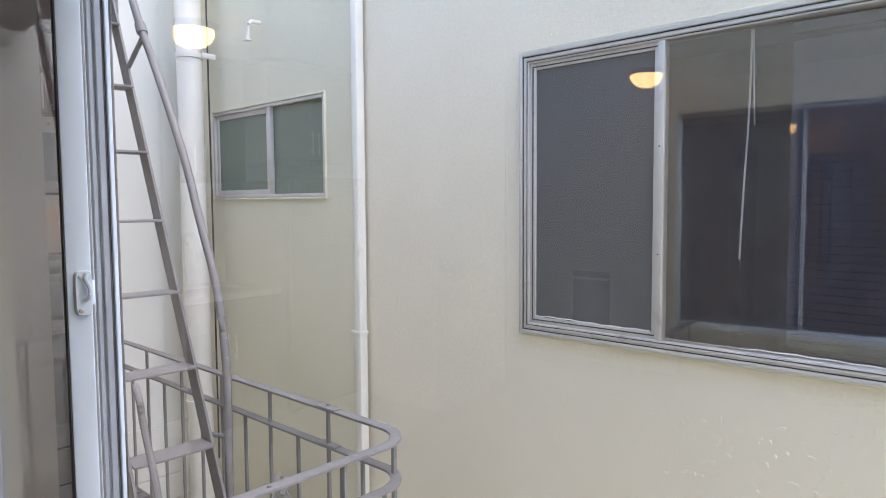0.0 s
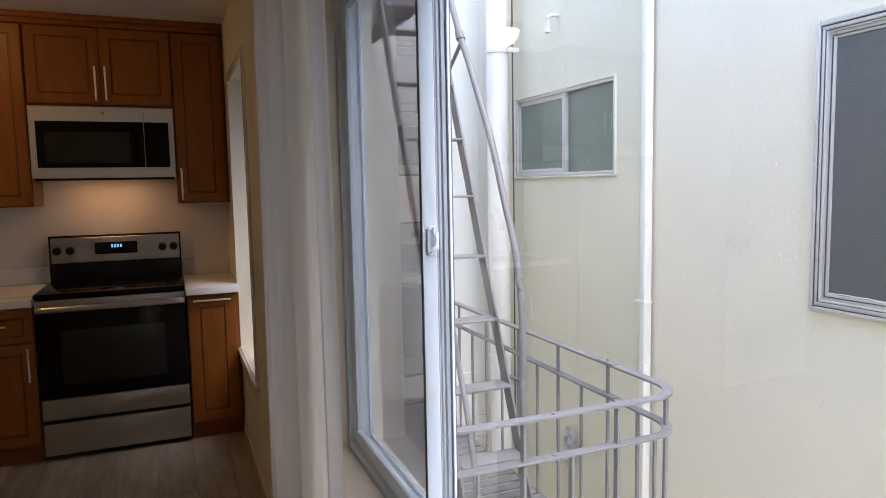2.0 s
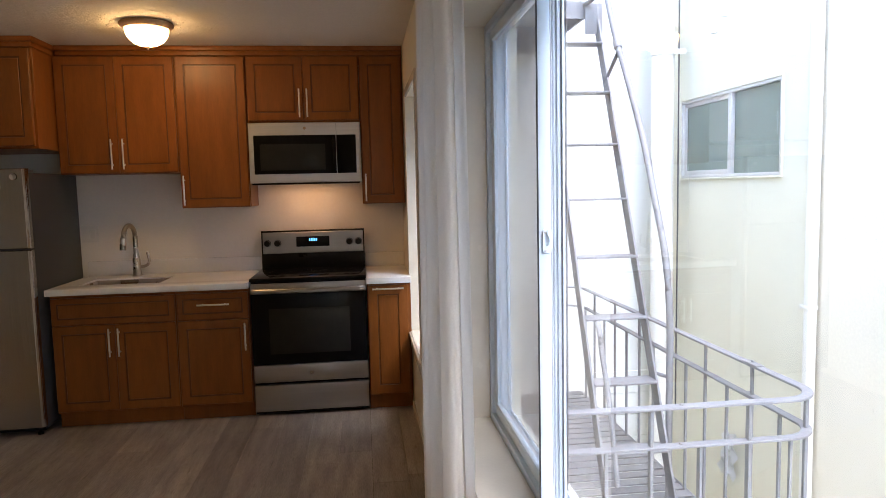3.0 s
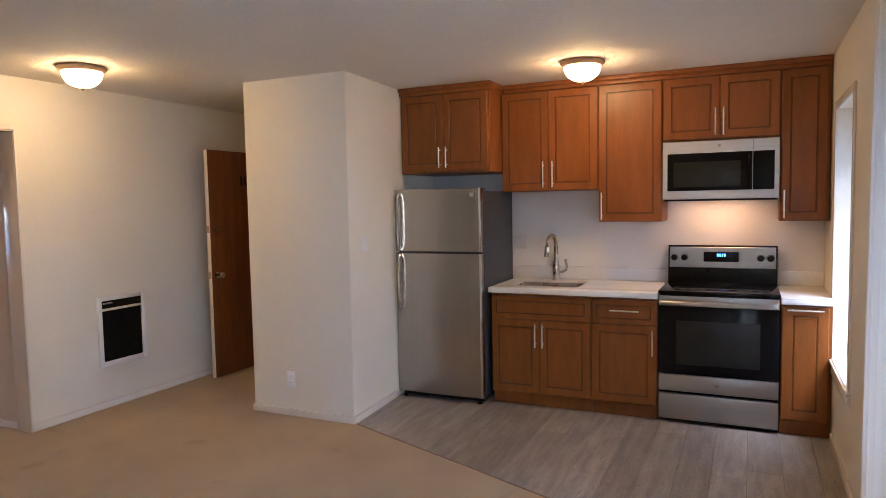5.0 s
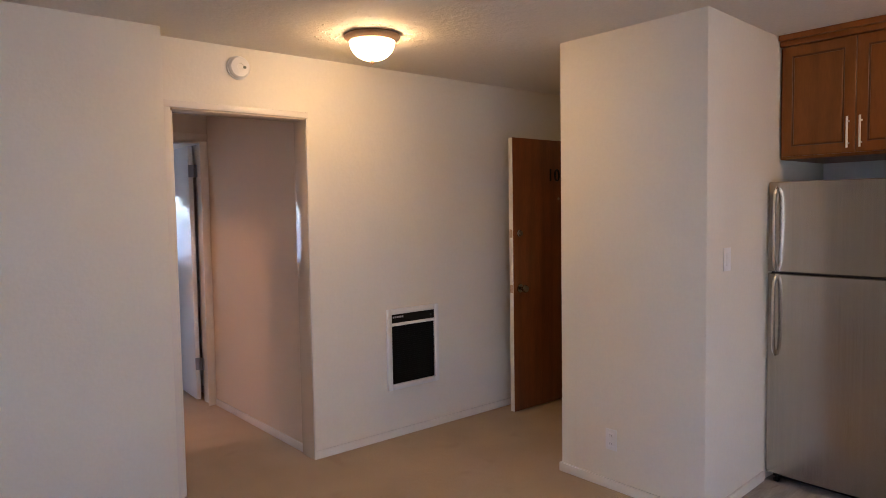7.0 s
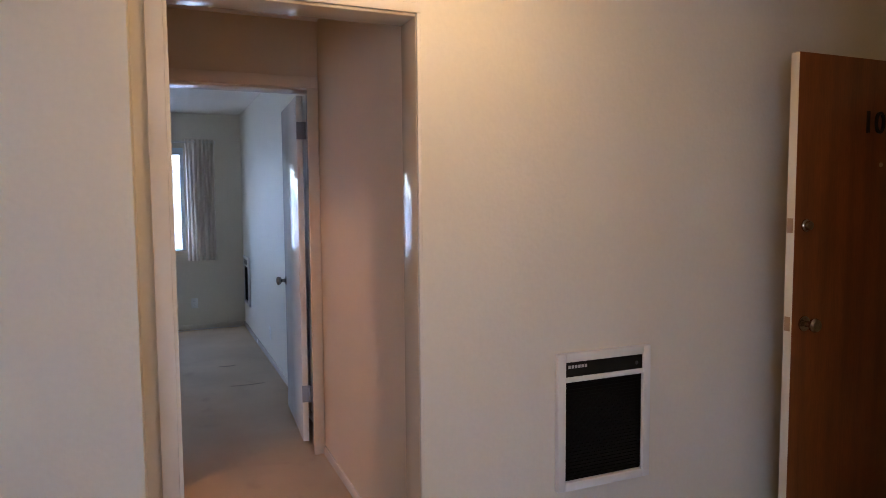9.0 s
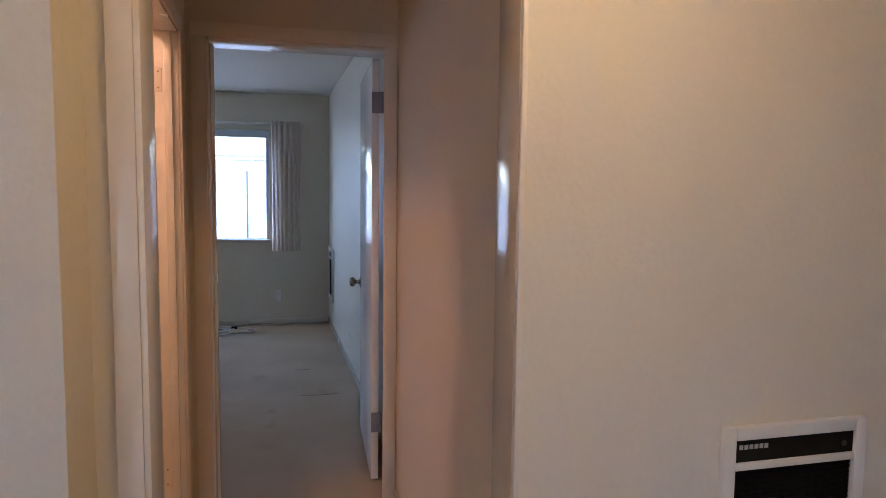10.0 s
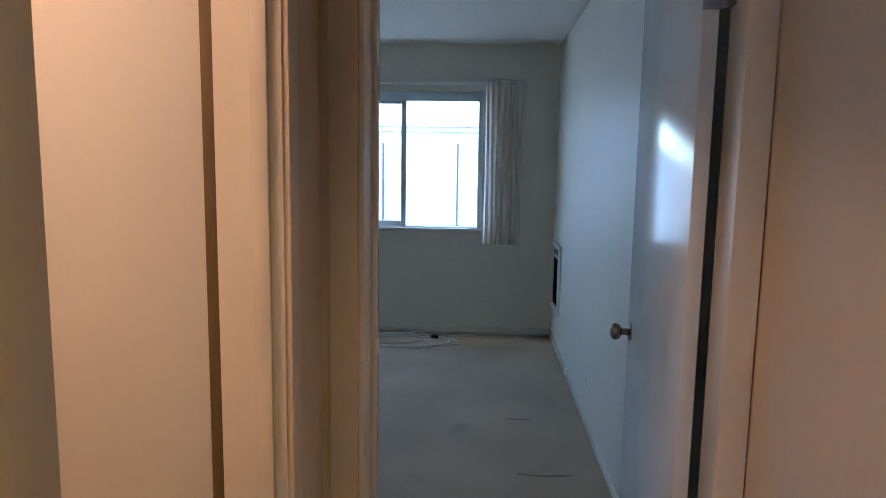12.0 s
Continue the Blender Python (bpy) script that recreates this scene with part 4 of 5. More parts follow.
door_front("door", c, -1.106, -0.656, 1.380, UT - 0.004, UF, pull=(-1.082, 1.395, -1.082, 1.595))
c = cabinet("upper_cabinet", "short reddish-brown two-door cabinet above the microwave", -0.650, 0.106, UF, BW, 1.945, UT)
door_front("door", c, -0.646, -0.272, 1.955, UT - 0.004, UF, pull=(-0.298, 1.975, -0.298, 2.165))
door_front("door", c, -0.272, 0.102, 1.955, UT - 0.004, UF, pull=(-0.246, 1.975, -0.246, 2.165))
c = cabinet("upper_cabinet", "narrow reddish-brown cabinet beside the window wall", 0.108, 0.404, UF, BW, 1.376, UT)
door_front("door", c, 0.112, 0.385, 1.380, UT - 0.004, UF, pull=(0.134, 1.395, 0.134, 1.585))
# crown boards up to the ceiling
crown = thing("crown_moulding", "reddish-brown stained crown boards above the cabinets", "moulding", (-1.1, 4.2, UT))
for a, b in (((-2.631, 3.90), (-1.846, BW)), ((-1.846, UF - 0.028), (0.405, BW))):
    bm = bmesh.new()
    (xa, ya), (xb, yb) = a, b
    box((xa, ya + 0.022, UT + 0.001), (xb - (0.02 if xb < 0 else 0), yb, UT + 0.030), 0.003, bm)
    box((xa, ya, UT + 0.030), (xb, yb, CEIL - 0.001), 0.006, bm)
    part("crown_board", bm, WOOD, crown)

BF = 3.885
c = cabinet("base_cabinet", "reddish-brown sink cabinet with false drawer and two doors", -1.860, -1.102, BF, BW, 0.095, 0.858)
door_front("drawer_front", c, -1.854, -1.106, 0.668, 0.838, BF)
door_front("door", c, -1.854, -1.480, 0.108, 0.662, BF, pull=(-1.508, 0.46, -1.508, 0.64))
door_front("door", c, -1.480, -1.106, 0.108, 0.662, BF, pull=(-1.452, 0.46, -1.452, 0.64))
part("toe_kick", box((-1.86, BF + 0.055, 0.0), (-1.102, BF + 0.075, 0.095)), WOOD, c)
c = cabinet("base_cabinet", "reddish-brown cabinet with one drawer and one door", -1.100, -0.645, BF, BW, 0.095, 0.858)
door_front("drawer_front", c, -1.096, -0.650, 0.668, 0.838, BF, pull=(-0.965, 0.765, -0.765, 0.765))
door_front("door", c, -1.096, -0.650, 0.108, 0.662, BF, pull=(-0.674, 0.46, -0.674, 0.64))
part("toe_kick", box((-1.10, BF + 0.055, 0.0), (-0.645, BF + 0.075, 0.095)), WOOD, c)
c = cabinet("base_cabinet", "narrow reddish-brown pull-out cabinet beside the range", 0.116, 0.404, BF, BW, 0.095, 0.858)
door_front("door", c, 0.120, 0.385, 0.108, 0.846, BF, rings=[(0.0, 0.003, 0), (0.003, 0.0, 0), (0.06, 0.0, 0), (0.063, 0.004, 1), (0.069, 0.0045, 1), (0.072, 0.001, 0), (0.076, 0.0015, 0)], pull=(0.150, 0.823, 0.355, 0.823))
part("toe_kick", box((0.116, BF + 0.055, 0.0), (0.404, BF + 0.075, 0.095)), WOOD, c)

# worktops with an undermount sink
SX0, SX1, SY0, SY1 = -1.735, -1.225, 4.02, 4.34
top = thing("countertop", "white quartz countertop with low backsplash", "countertop", (-1.25, 4.2, 0.86))
bm = box((-1.866, 3.846, 0.860), (-0.640, SY0, 0.900), 0.004)
part("slab", bm, QUARTZ, top)
bm = box((-1.866, SY0 + 0.0002, 0.860), (SX0, SY1, 0.8995))
box((SX1, SY0 + 0.0002, 0.860), (-0.640, SY1, 0.8995), bm=bm)
box((-1.866, SY1 + 0.0002, 0.860), (-0.640, BW, 0.8995), bm=bm)
part("slab", bm, QUARTZ, top, smooth=False)
part("backsplash", box((-1.866, BW - 0.02, 0.900), (-0.640, BW, 1.002), 0.002), QUARTZ, top)
top2 = thing("countertop", "short white quartz countertop beside the range", "countertop", (0.26, 4.2, 0.86))
part("slab", box((0.114, 3.846, 0.860), (0.407, BW, 0.900), 0.004), QUARTZ, top2)
part("backsplash", box((0.114, BW - 0.02, 0.900), (0.407, BW, 1.002), 0.002), QUARTZ, top2)
sink = thing("kitchen_sink", "undermount stainless steel sink", "sink", ((SX0 + SX1) / 2, (SY0 + SY1) / 2, 0.68))
bm = bmesh.new()
loops = []
for inset, z in ((0.0, 0.888), (0.004, 0.87), (0.012, 0.70), (0.03, 0.682), (0.20, 0.678)):
    i2 = min(inset, 0.14)
    loops.append([bm.verts.new(p) for p in ((SX0 + inset, SY0 + i2, z), (SX1 - inset, SY0 + i2, z), (SX1 - inset, SY1 - i2, z), (SX0 + inset, SY1 - i2, z))])
for l0, l1 in zip(loops, loops[1:]):
    for k in range(4):
        bm.faces.new((l0[k], l0[(k + 1) % 4], l1[(k + 1) % 4], l1[k]))
bm.faces.new(loops[-1])
part("basin", bm, FAUCET, sink, smooth=False)
part("drain", lathe([(0.042, 0.0), (0.042, 0.003), (0.03, 0.004), (0.028, 0.001)], ((SX0 + SX1) / 2, (SY0 + SY1) / 2, 0.6785), 24), CHROME, sink)
FX, FY = -1.500, 4.445
faucet = thing("kitchen_faucet", "brushed nickel gooseneck faucet with side lever", "faucet", (FX, FY, 0.90))
part("base", lathe([(0.034, 0.0), (0.034, 0.006), (0.029, 0.014), (0.027, 0.10), (0.027, 0.115), (0.019, 0.16)], (FX, FY, 0.90), 24), FAUCET, faucet)
neck = [Vector((FX, FY, 1.01)), Vector((FX, FY, 1.10)), Vector((FX, FY, 1.18))]
for k in range(1, 11):
    a = math.pi * k / 11
    neck.append(Vector((FX - 0.015 * (1 - math.cos(a)), FY - 0.070 * (1 - math.cos(a)), 1.185 + 0.078 * math.sin(a))))
part("neck", tube(neck, 0.0165, seg=14), FAUCET, faucet)
end = neck[-1]
part("spray_head", tube([end + Vector((0.002, 0.004, 0.012)), end + Vector((-0.003, -0.008, -0.03)), end + Vector((-0.006, -0.018, -0.11))], 0.0205, seg=14), FAUCET, faucet)
part("lever", tube(smooth_line([(FX + 0.02, FY, 0.965), (FX + 0.06, FY, 0.97), (FX + 0.088, FY - 0.004, 1.0), (FX + 0.078, FY - 0.008, 1.072)], 5), 0.0105), FAUCET, faucet)

# refrigerator
FR = (-2.628, -1.898)
fridge = thing("refrigerator", "stainless steel top-freezer refrigerator with grey sides", "refrigerator", (-2.24, 4.15, 0.0))
part("body", box((FR[0], 3.845, 0.035), (FR[1], 4.53, 1.625), 0.006), GREY_SIDE, fridge)
for nm, za, zb in (("freezer_door", 1.166, 1.650), ("refrigerator_door", 0.050, 1.156)):
    bm = bmesh.new()
    n, f0 = 14, 3.797
    prof = []
    for k in range(n + 1):
        u = k / n
        prof.append((FR[0] + 0.012 + (FR[1] - FR[0] - 0.024) * u, f0 - 0.010 * (1 - (2 * u - 1) ** 2)))
    prof = [(FR[0], 3.842), (FR[0], f0 + 0.010), (FR[0] + 0.004, f0 + 0.003)] + prof + [(FR[1] - 0.004, f0 + 0.003), (FR[1], f0 + 0.010), (FR[1], 3.842)]
    rows = [[bm.verts.new((x, y + dy, z)) for x, y in prof] for z, dy in ((za, 0.004), (za + 0.004, 0), (zb - 0.006, 0), (zb, 0.006))]
    for r0, r1 in zip(rows, rows[1:]):
        for k in range(len(prof)):
            j = (k + 1) % len(prof)
            bm.faces.new((r0[k], r0[j], r1[j], r1[k]))
    bm.faces.new(rows[0]), bm.faces.new(rows[-1])
    d = part(nm, bm, STEEL, fridge)
    ha, hb = (za + 0.012, zb - 0.035) if za > 1 else (zb - 0.44, zb - 0.012)
    hx = FR[0] + 0.052
    pts = smooth_line([(hx, f0 - 0.006, ha), (hx, f0 - 0.034, ha + 0.045), (hx, f0 - 0.042, (ha + hb) / 2), (hx, f0 - 0.034, hb - 0.045), (hx, f0 - 0.006, hb)], 6)
    part("handle", sweep(pts, flat_section(0.030, 0.014, 0.005), up=(1, 0, 0)), CHROME, d, "curved bright metal handle")
    part("edge_trim", box((FR[1] - 0.016, f0 - 0.006, za + 0.002), (FR[1] + 0.002, f0 + 0.012, zb - 0.002), 0.005), CHROME, d, "bright metal edge trim")
part("badge", lathe([(0.020, 0), (0.020, -0.003), (0.016, -0.004)], (-1.962, 3.790, 1.600), 24, axis="y"), CHROME, fridge, "small round metal badge")
part("grille", box((FR[0] + 0.02, 3.86, 0.012), (FR[1] - 0.02, 3.90, 0.048)), BLACK, fridge)
part("hinge_cap", box((FR[1] - 0.09, 3.83, 1.626), (FR[1] - 0.01, 3.93, 1.645), 0.004), GREY_SIDE, fridge)
for x in (FR[0] + 0.05, FR[1] - 0.04):
    part("foot", lathe([(0.018, 0), (0.018, 0.012), (0.008, 0.014), (0.008, 0.04)], (x, 3.83, 0.0), 14), BLACK, fridge)

# range
RA, RB = -0.636, 0.110
stove = thing("range", "black and stainless electric range with glass cooktop", "range", (-0.26, 4.2, 0.0))
part("body", box((RA + 0.002, 3.925, 0.012), (RB - 0.002, 4.53, 0.895), 0.003), BLACK, stove)
cook = part("cooktop", box((RA - 0.002, 3.880, 0.895), (RB + 0.002, 4.47, 0.918), 0.006), BLACK_GLOSS, stove)
for x, y, r in ((-0.45, 4.06, 0.10), (-0.08, 4.06, 0.08), (-0.45, 4.32, 0.075), (-0.08, 4.32, 0.10)):
    bm = bmesh.new()
    for k in range(40):
        a, b = 2 * math.pi * k / 40, 2 * math.pi * (k + 1) / 40
        bm.faces.new([bm.verts.new((x + rr * math.cos(q), y + rr * math.sin(q), 0.9185)) for rr, q in ((r, a), (r, b), (r - 0.004, b), (r - 0.004, a))])
    part("burner_ring", bm, OVEN_WINDOW, cook, smooth=False)
bg = part("backguard", placed(rings_panel(RB - RA, 0.285, [(0.0, 0.004, 0), (0.006, 0.0, 0)], 0.05), pose(RA, 4.468, 0.905, -4, 0, 0)), BLACK, stove)
part("control_panel", placed(rings_panel(RB - RA - 0.02, 0.155, [(0.0, 0.003, 0), (0.004, 0.0, 0)], 0.008), pose(RA + 0.01, 4.473, 1.022, -4, 0, 0)), STEEL_BAND, bg, "brushed steel control panel")
part("display", box((-0.385, 4.466, 1.068), (-0.145, 4.476, 1.142), 0.004), BLACK_GLOSS, bg, "black glass clock display")
bm = bmesh.new()
for k in range(4):
    box((-0.292 + k * 0.016, 4.4645, 1.108), (-0.292 + k * 0.016 + 0.010, 4.4665, 1.128), bm=bm)
part("clock_digits", bm, DISPLAY, bg, "blue lit clock digits")
for x in (-0.592, -0.520, 0.0, 0.066):
    part("knob", lathe([(0.026, 0.0), (0.024, -0.006), (0.021, -0.028), (0.018, -0.031)], (x, 4.476, 1.098), 20, axis="y"), BLACK, bg, "round black control knob")
od = part("oven_door", box((RA + 0.002, 3.892, 0.345), (RB - 0.002, 3.924, 0.885), 0.005), BLACK_GLOSS, stove, "black glass oven door")
part("oven_window", placed(rings_panel(0.52, 0.30, [(0.0, 0.001, 0), (0.002, 0.0, 0)], 0.004), pose(-0.523, 3.8905, 0.415)), OVEN_WINDOW, od)
band = box((RA + 0.002, 3.884, 0.815), (RB - 0.002, 3.8935, 0.884), 0.003)
hbm = sweep(smooth_line([(RA + 0.02, 3.886, 0.836), (RA + 0.05, 3.846, 0.838), (-0.263, 3.838, 0.838), (RB - 0.05, 3.846, 0.838), (RB - 0.02, 3.886, 0.836)], 6), flat_section(0.022, 0.030, 0.007))
part("trim_band", band, STEEL_BAND, od)
part("handle", hbm, STEEL_BAND, od, "brushed steel oven handle")
part("trim_panel", box((RA + 0.002, 3.888, 0.228), (RB - 0.002, 3.924, 0.342), 0.004), STEEL_BAND, stove, "brushed steel panel below the oven door")
part("badge", lathe([(0.011, 0), (0.011, -0.002)], (-0.263, 3.888, 0.285), 18, axis="y"), CHROME, stove)
part("storage_drawer", box((RA + 0.002, 3.890, 0.032), (RB - 0.002, 3.924, 0.208), 0.005), STEEL_BAND, stove, "brushed steel storage drawer")
for x in (RA + 0.05, RB - 0.05):
    for y in (3.97, 4.48):
        part("foot", lathe([(0.016, 0), (0.016, 0.014)], (x, y, 0.0), 12), BLACK, stove)

# microwave
mw = thing("microwave", "stainless and black over-range microwave with lamp on", "microwave", (-0.272, 4.35, 1.53))
MA, MB, MZ0, MZ1, MF = -0.648, 0.104, 1.533, 1.940, 4.196
part("body", box((MA, MF + 0.02, MZ0), (MB, BW, MZ1), 0.003), BLACK, mw)
bm = rings_panel(MB - MA, MZ1 - MZ0, [(0.0, 0.004, 0), (0.004, 0.0, 0)], 0.022)
front = part("front_frame", placed(bm, pose(MA, MF, MZ0)), STEEL_PALE, mw, "pale brushed steel front")
door = part("door", box((MA + 0.034, MF - 0.008, MZ0 + 0.060), (-0.062, MF - 0.001, MZ0 + 0.322), 0.004), BLACK_GLOSS, mw, "black glass microwave door")
part("door_window", box((MA + 0.075, MF - 0.0105, MZ0 + 0.085), (-0.135, MF - 0.0075, MZ0 + 0.262), 0.002), OVEN_WINDOW, door)
part("handle", sweep([(-0.083, MF - 0.010, MZ0 + 0.08), (-0.083, MF - 0.032, MZ0 + 0.10), (-0.083, MF - 0.034, MZ0 + 0.19), (-0.083, MF - 0.032, MZ0 + 0.28), (-0.083, MF - 0.010, MZ0 + 0.30)], flat_section(0.016, 0.012, 0.004), up=(1, 0, 0)), BLACK_GLOSS, door, "black vertical handle")
pan = part("control_panel", box((-0.058, MF - 0.007, MZ0 + 0.060), (MB - 0.030, MF - 0.001, MZ0 + 0.322), 0.003), BLACK_GLOSS, mw, "black glass control panel")
part("seam", box((-0.059, MF - 0.0012, MZ0 + 0.325), (-0.057, MF - 0.0002, MZ1 - 0.004)), ALU_LINE, mw)
part("badge", lathe([(0.010, 0), (0.010, -0.002)], (-0.272, MF, MZ1 - 0.038), 18, axis="y"), BRONZE, mw, "small round dark badge")
part("vent_lip", box((MA + 0.01, MF + 0.012, MZ0 - 0.012), (MB - 0.01, MF + 0.06, MZ0 + 0.002), 0.003), BLACK, mw)
hood = new("microwave_lamp", bpy.data.lights.new("microwave_lamp", "AREA"))
hood.data.energy, hood.data.color, hood.data.shape, hood.data.size, hood.data.size_y = HOOD_WATT, (1.0, 0.50, 0.20), "RECTANGLE", 0.40, 0.06
hood.matrix_world = look((-0.272, 4.36, MZ0 - 0.014), (-0.272, 4.42, 0.9))

# ---- lamps, detector, heaters, plates ----


def dome_lamp(label, at, bulb=None):
    """Flush ceiling lamp: bronze pan, glass bowl, small finial. The base is at the ceiling."""
    x, y, z = at
    t = thing("ceiling_lamp", label, "ceiling lamp", at, "dome ceiling lamps")
    part("pan", lathe([(0.10, 0.0), (0.142, -0.003), (0.148, -0.011), (0.144, -0.021), (0.130, -0.031), (0.122, -0.038), (0.05, -0.038)], at, 40), BRONZE, t, "aged bronze pan")
    prof = [(0.118, -0.036)]
    for k in range(1, 11):
        a = math.pi / 2 * k / 11
        prof.append((0.118 * math.cos(a) ** 0.9, -0.036 - 0.098 * math.sin(a)))
    prof.append((0.012, -0.1345))
    part("glass_bowl", lathe(prof, at, 40), bulb or BULB, t, "lit frosted glass bowl")
    part("finial", lathe([(0.012, -0.133), (0.013, -0.139), (0.007, -0.147), (0.004, -0.154)], at, 16), BRONZE, t)
    return t


lamp = dome_lamp("lit frosted dome lamp with bronze rim on the ceiling", (-1.08, 3.57, CEIL))
copy_thing(lamp, pose(-3.94, 2.12, CEIL))
dome_lamp("lit frosted dome lamp on the bathroom ceiling", (-5.38, 0.50, CEIL), BULB_BATH)

def ceiling_flakes(x, y, seed):
    """Rough scraps of ceiling texture beside a lamp."""
    rng = random.Random(seed)
    bm = bmesh.new()
    for k in range(150):
        a, d = rng.uniform(0, 6.283), 0.15 + abs(rng.gauss(0, 0.09))
        px, py, r0 = x + d * math.cos(a), y + d * math.sin(a), rng.uniform(0.004, 0.014)
        n = rng.randint(4, 6)
        rim = [bm.verts.new((px + r0 * rng.uniform(0.6, 1.2) * math.cos(6.283 * i / n), py + r0 * rng.uniform(0.6, 1.2) * math.sin(6.283 * i / n), CEIL - 0.0003)) for i in range(n)]
        tip = bm.verts.new((px, py, CEIL - rng.uniform(0.002, 0.005)))
        for i in range(n):
            bm.faces.new((rim[i], rim[(i + 1) % n], tip))
    solid("ceiling_texture", bm, CEIL_PAINT, "rough flaking texture on the ceiling round a lamp", "ceiling texture", kind="stuff", at=(x, y, CEIL), smooth=False)


ceiling_flakes(-1.08, 3.57, 1)
ceiling_flakes(-3.94, 2.12, 2)

smoke = thing("smoke_detector", "round white smoke detector on the wall", "smoke detector", (HEAT_X, 1.67, 2.335))
part("base", lathe([(0.066, 0.0), (0.066, 0.010), (0.062, 0.012)], (HEAT_X, 1.67, 2.335), 32, axis="x"), WHITE_PLASTIC, smoke)
part("cover", lathe([(0.060, 0.010), (0.060, 0.026), (0.052, 0.036), (0.020, 0.040), (0.018, 0.037)], (HEAT_X, 1.67, 2.335), 32, axis="x"), WHITE_PLASTIC, smoke)
part("test_button", lathe([(0.009, 0.036), (0.008, 0.041)], (HEAT_X, 1.695, 2.335), 14, axis="x"), OBSCURE, smoke)


def wall_heater(label, at):
    """White frame and black grille, built facing +x with its lower near corner at the base; 0.44 wide, 0.545 high."""
    x, y, z = at
    t = thing("wall_heater", label, "wall heater", at, "wall heaters")
    part("frame", frame_ring(x, x + 0.024, y, y + 0.44, z, z + 0.545, 0.036, 0.005), WHITE_PLASTIC, t)
    part("divider", box((x, y + 0.036, z + 0.430), (x + 0.022, y + 0.404, z + 0.4500), 0.003), WHITE_PLASTIC, t)
    part("control_strip", box((x, y + 0.036, z + 0.4500), (x + 0.014, y + 0.404, z + 0.509)), BLACK, t)
    bm = bmesh.new()
    for k in range(6):
        box((x + 0.014, y + 0.05 + 0.015 * k, z + 0.483), (x + 0.0148, y + 0.061 + 0.015 * k, z + 0.495), bm=bm)
    part("marking", bm, ALU, t, "small pale maker's marking")
    part("dial", lathe([(0.008, 0.013), (0.006, 0.018)], (x, y + 0.375, z + 0.475), 14, axis="x"), GREY_SIDE, t)
    part("grille_back", box((x - 0.0, y + 0.036, z + 0.036), (x + 0.006, y + 0.404, z + 0.430)), GRILLE, t)
    bm = bmesh.new()
    for k in range(28):
        zz = z + 0.044 + k * 0.0138
        box((x + 0.006, y + 0.038, zz), (x + 0.011, y + 0.402, zz + 0.0095), bm=bm)
    part("grille", bm, GRILLE, t, "black louvred grille")
    return t


heater = wall_heater("white-framed black electric wall heater set in the wall", (HEAT_X, 2.639, 0.326))
copy_thing(heater, pose(-10.42, BED_Y, 0.30, 0, 0, -90))


def plate(name, label, at, axis, side, w=0.072, h=0.115, kind_of="outlet"):
    """Cover plate on a wall, its centre at a point."""
    x, y, z = at
    t = thing(name, label, kind_of, at)

    def slab(u0, u1, z0_, z1_, d0, d1, bevel):
        if axis == "x":
            return box((x + side * d0, y + u0, z + z0_), (x + side * d1, y + u1, z + z1_), bevel)
        return box((x + u0, y + side * d0, z + z0_), (x + u1, y + side * d1, z + z1_), bevel)

    part("plate", slab(-w / 2, w / 2, -h / 2, h / 2, 0.0, 0.005, 0.002), WHITE_PLASTIC, t)
    n = max(1, round(w / 0.055)) if w > 0.1 else 1
    for k in range(n):
        u = (k - (n - 1) / 2) * 0.046
        if kind_of == "outlet":
            for dz in (-0.022, 0.022):
                s = part("socket", slab(u - 0.017, u + 0.017, dz - 0.014, dz + 0.014, 0.004, 0.0068, 0.003), WHITE_PLASTIC, t)
                for du in (-0.006, 0.006):
                    part("slot", slab(u + du - 0.001, u + du + 0.001, dz - 0.003, dz + 0.006, 0.006, 0.0072, 0), BLACK, s)
        else:
            part("rocker", slab(u - 0.017, u + 0.017, -0.034, 0.034, 0.004, 0.0085, 0.003), WHITE_PLASTIC, t)
    return t


plate("wall_outlet", "white double wall outlet low on the wall block", (-3.125, PIER[2], 0.272), "y", -1)
plate("light_switch", "white rocker light switch beside the kitchen", (PIER[1] - 0.0135, 3.287, 1.262), "x", 1, kind_of="switch")
plate("light_switch", "white double switch plate above the countertop", (-1.842, BW, 1.200), "y", -1, 0.115, 0.118, kind_of="switch")
plate("wall_outlet", "white double wall outlet under the bedroom window", (BED_X, 1.607, 0.298), "x", 1)
plate("wall_outlet", "white double wall outlet low on the bedroom wall", (-8.60, BED_Y, 0.262), "y", -1)

# ---- doors ----
entry = thing("door_1", "brown veneered entrance door standing open, numbered 102", "door", (-4.42, 4.56, 0.012), kind="structure")
part("leaf", box((-4.448, 3.66, 0.012), (-4.408, 4.56, 2.048), 0.003), ENTRY_WOOD, entry)
part("edge", box((-4.447, 3.6572, 0.014), (-4.409, 3.6596, 2.046), 0.001), TRIM, entry, "cream painted door edge")
part("deadbolt", lathe([(0.026, 0.0), (0.026, 0.006), (0.020, 0.012), (0.018, 0.024), (0.012, 0.028)], (-4.408, 3.722, 1.345), 20, axis="x"), KNOB, entry)
part("deadbolt_plate", box((-4.441, 3.6545, 1.315), (-4.415, 3.6575, 1.375), 0.001), BRONZE, entry)
part("latch_plate", box((-4.441, 3.6545, 0.905), (-4.415, 3.6575, 0.965), 0.001), BRONZE, entry)
part("door_knob", lathe([(0.032, 0.0), (0.032, 0.006), (0.013, 0.012), (0.013, 0.032), (0.026, 0.042), (0.030, 0.055), (0.024, 0.066), (0.010, 0.070)], (-4.408, 3.728, 0.935), 24, axis="x"), KNOB, entry)
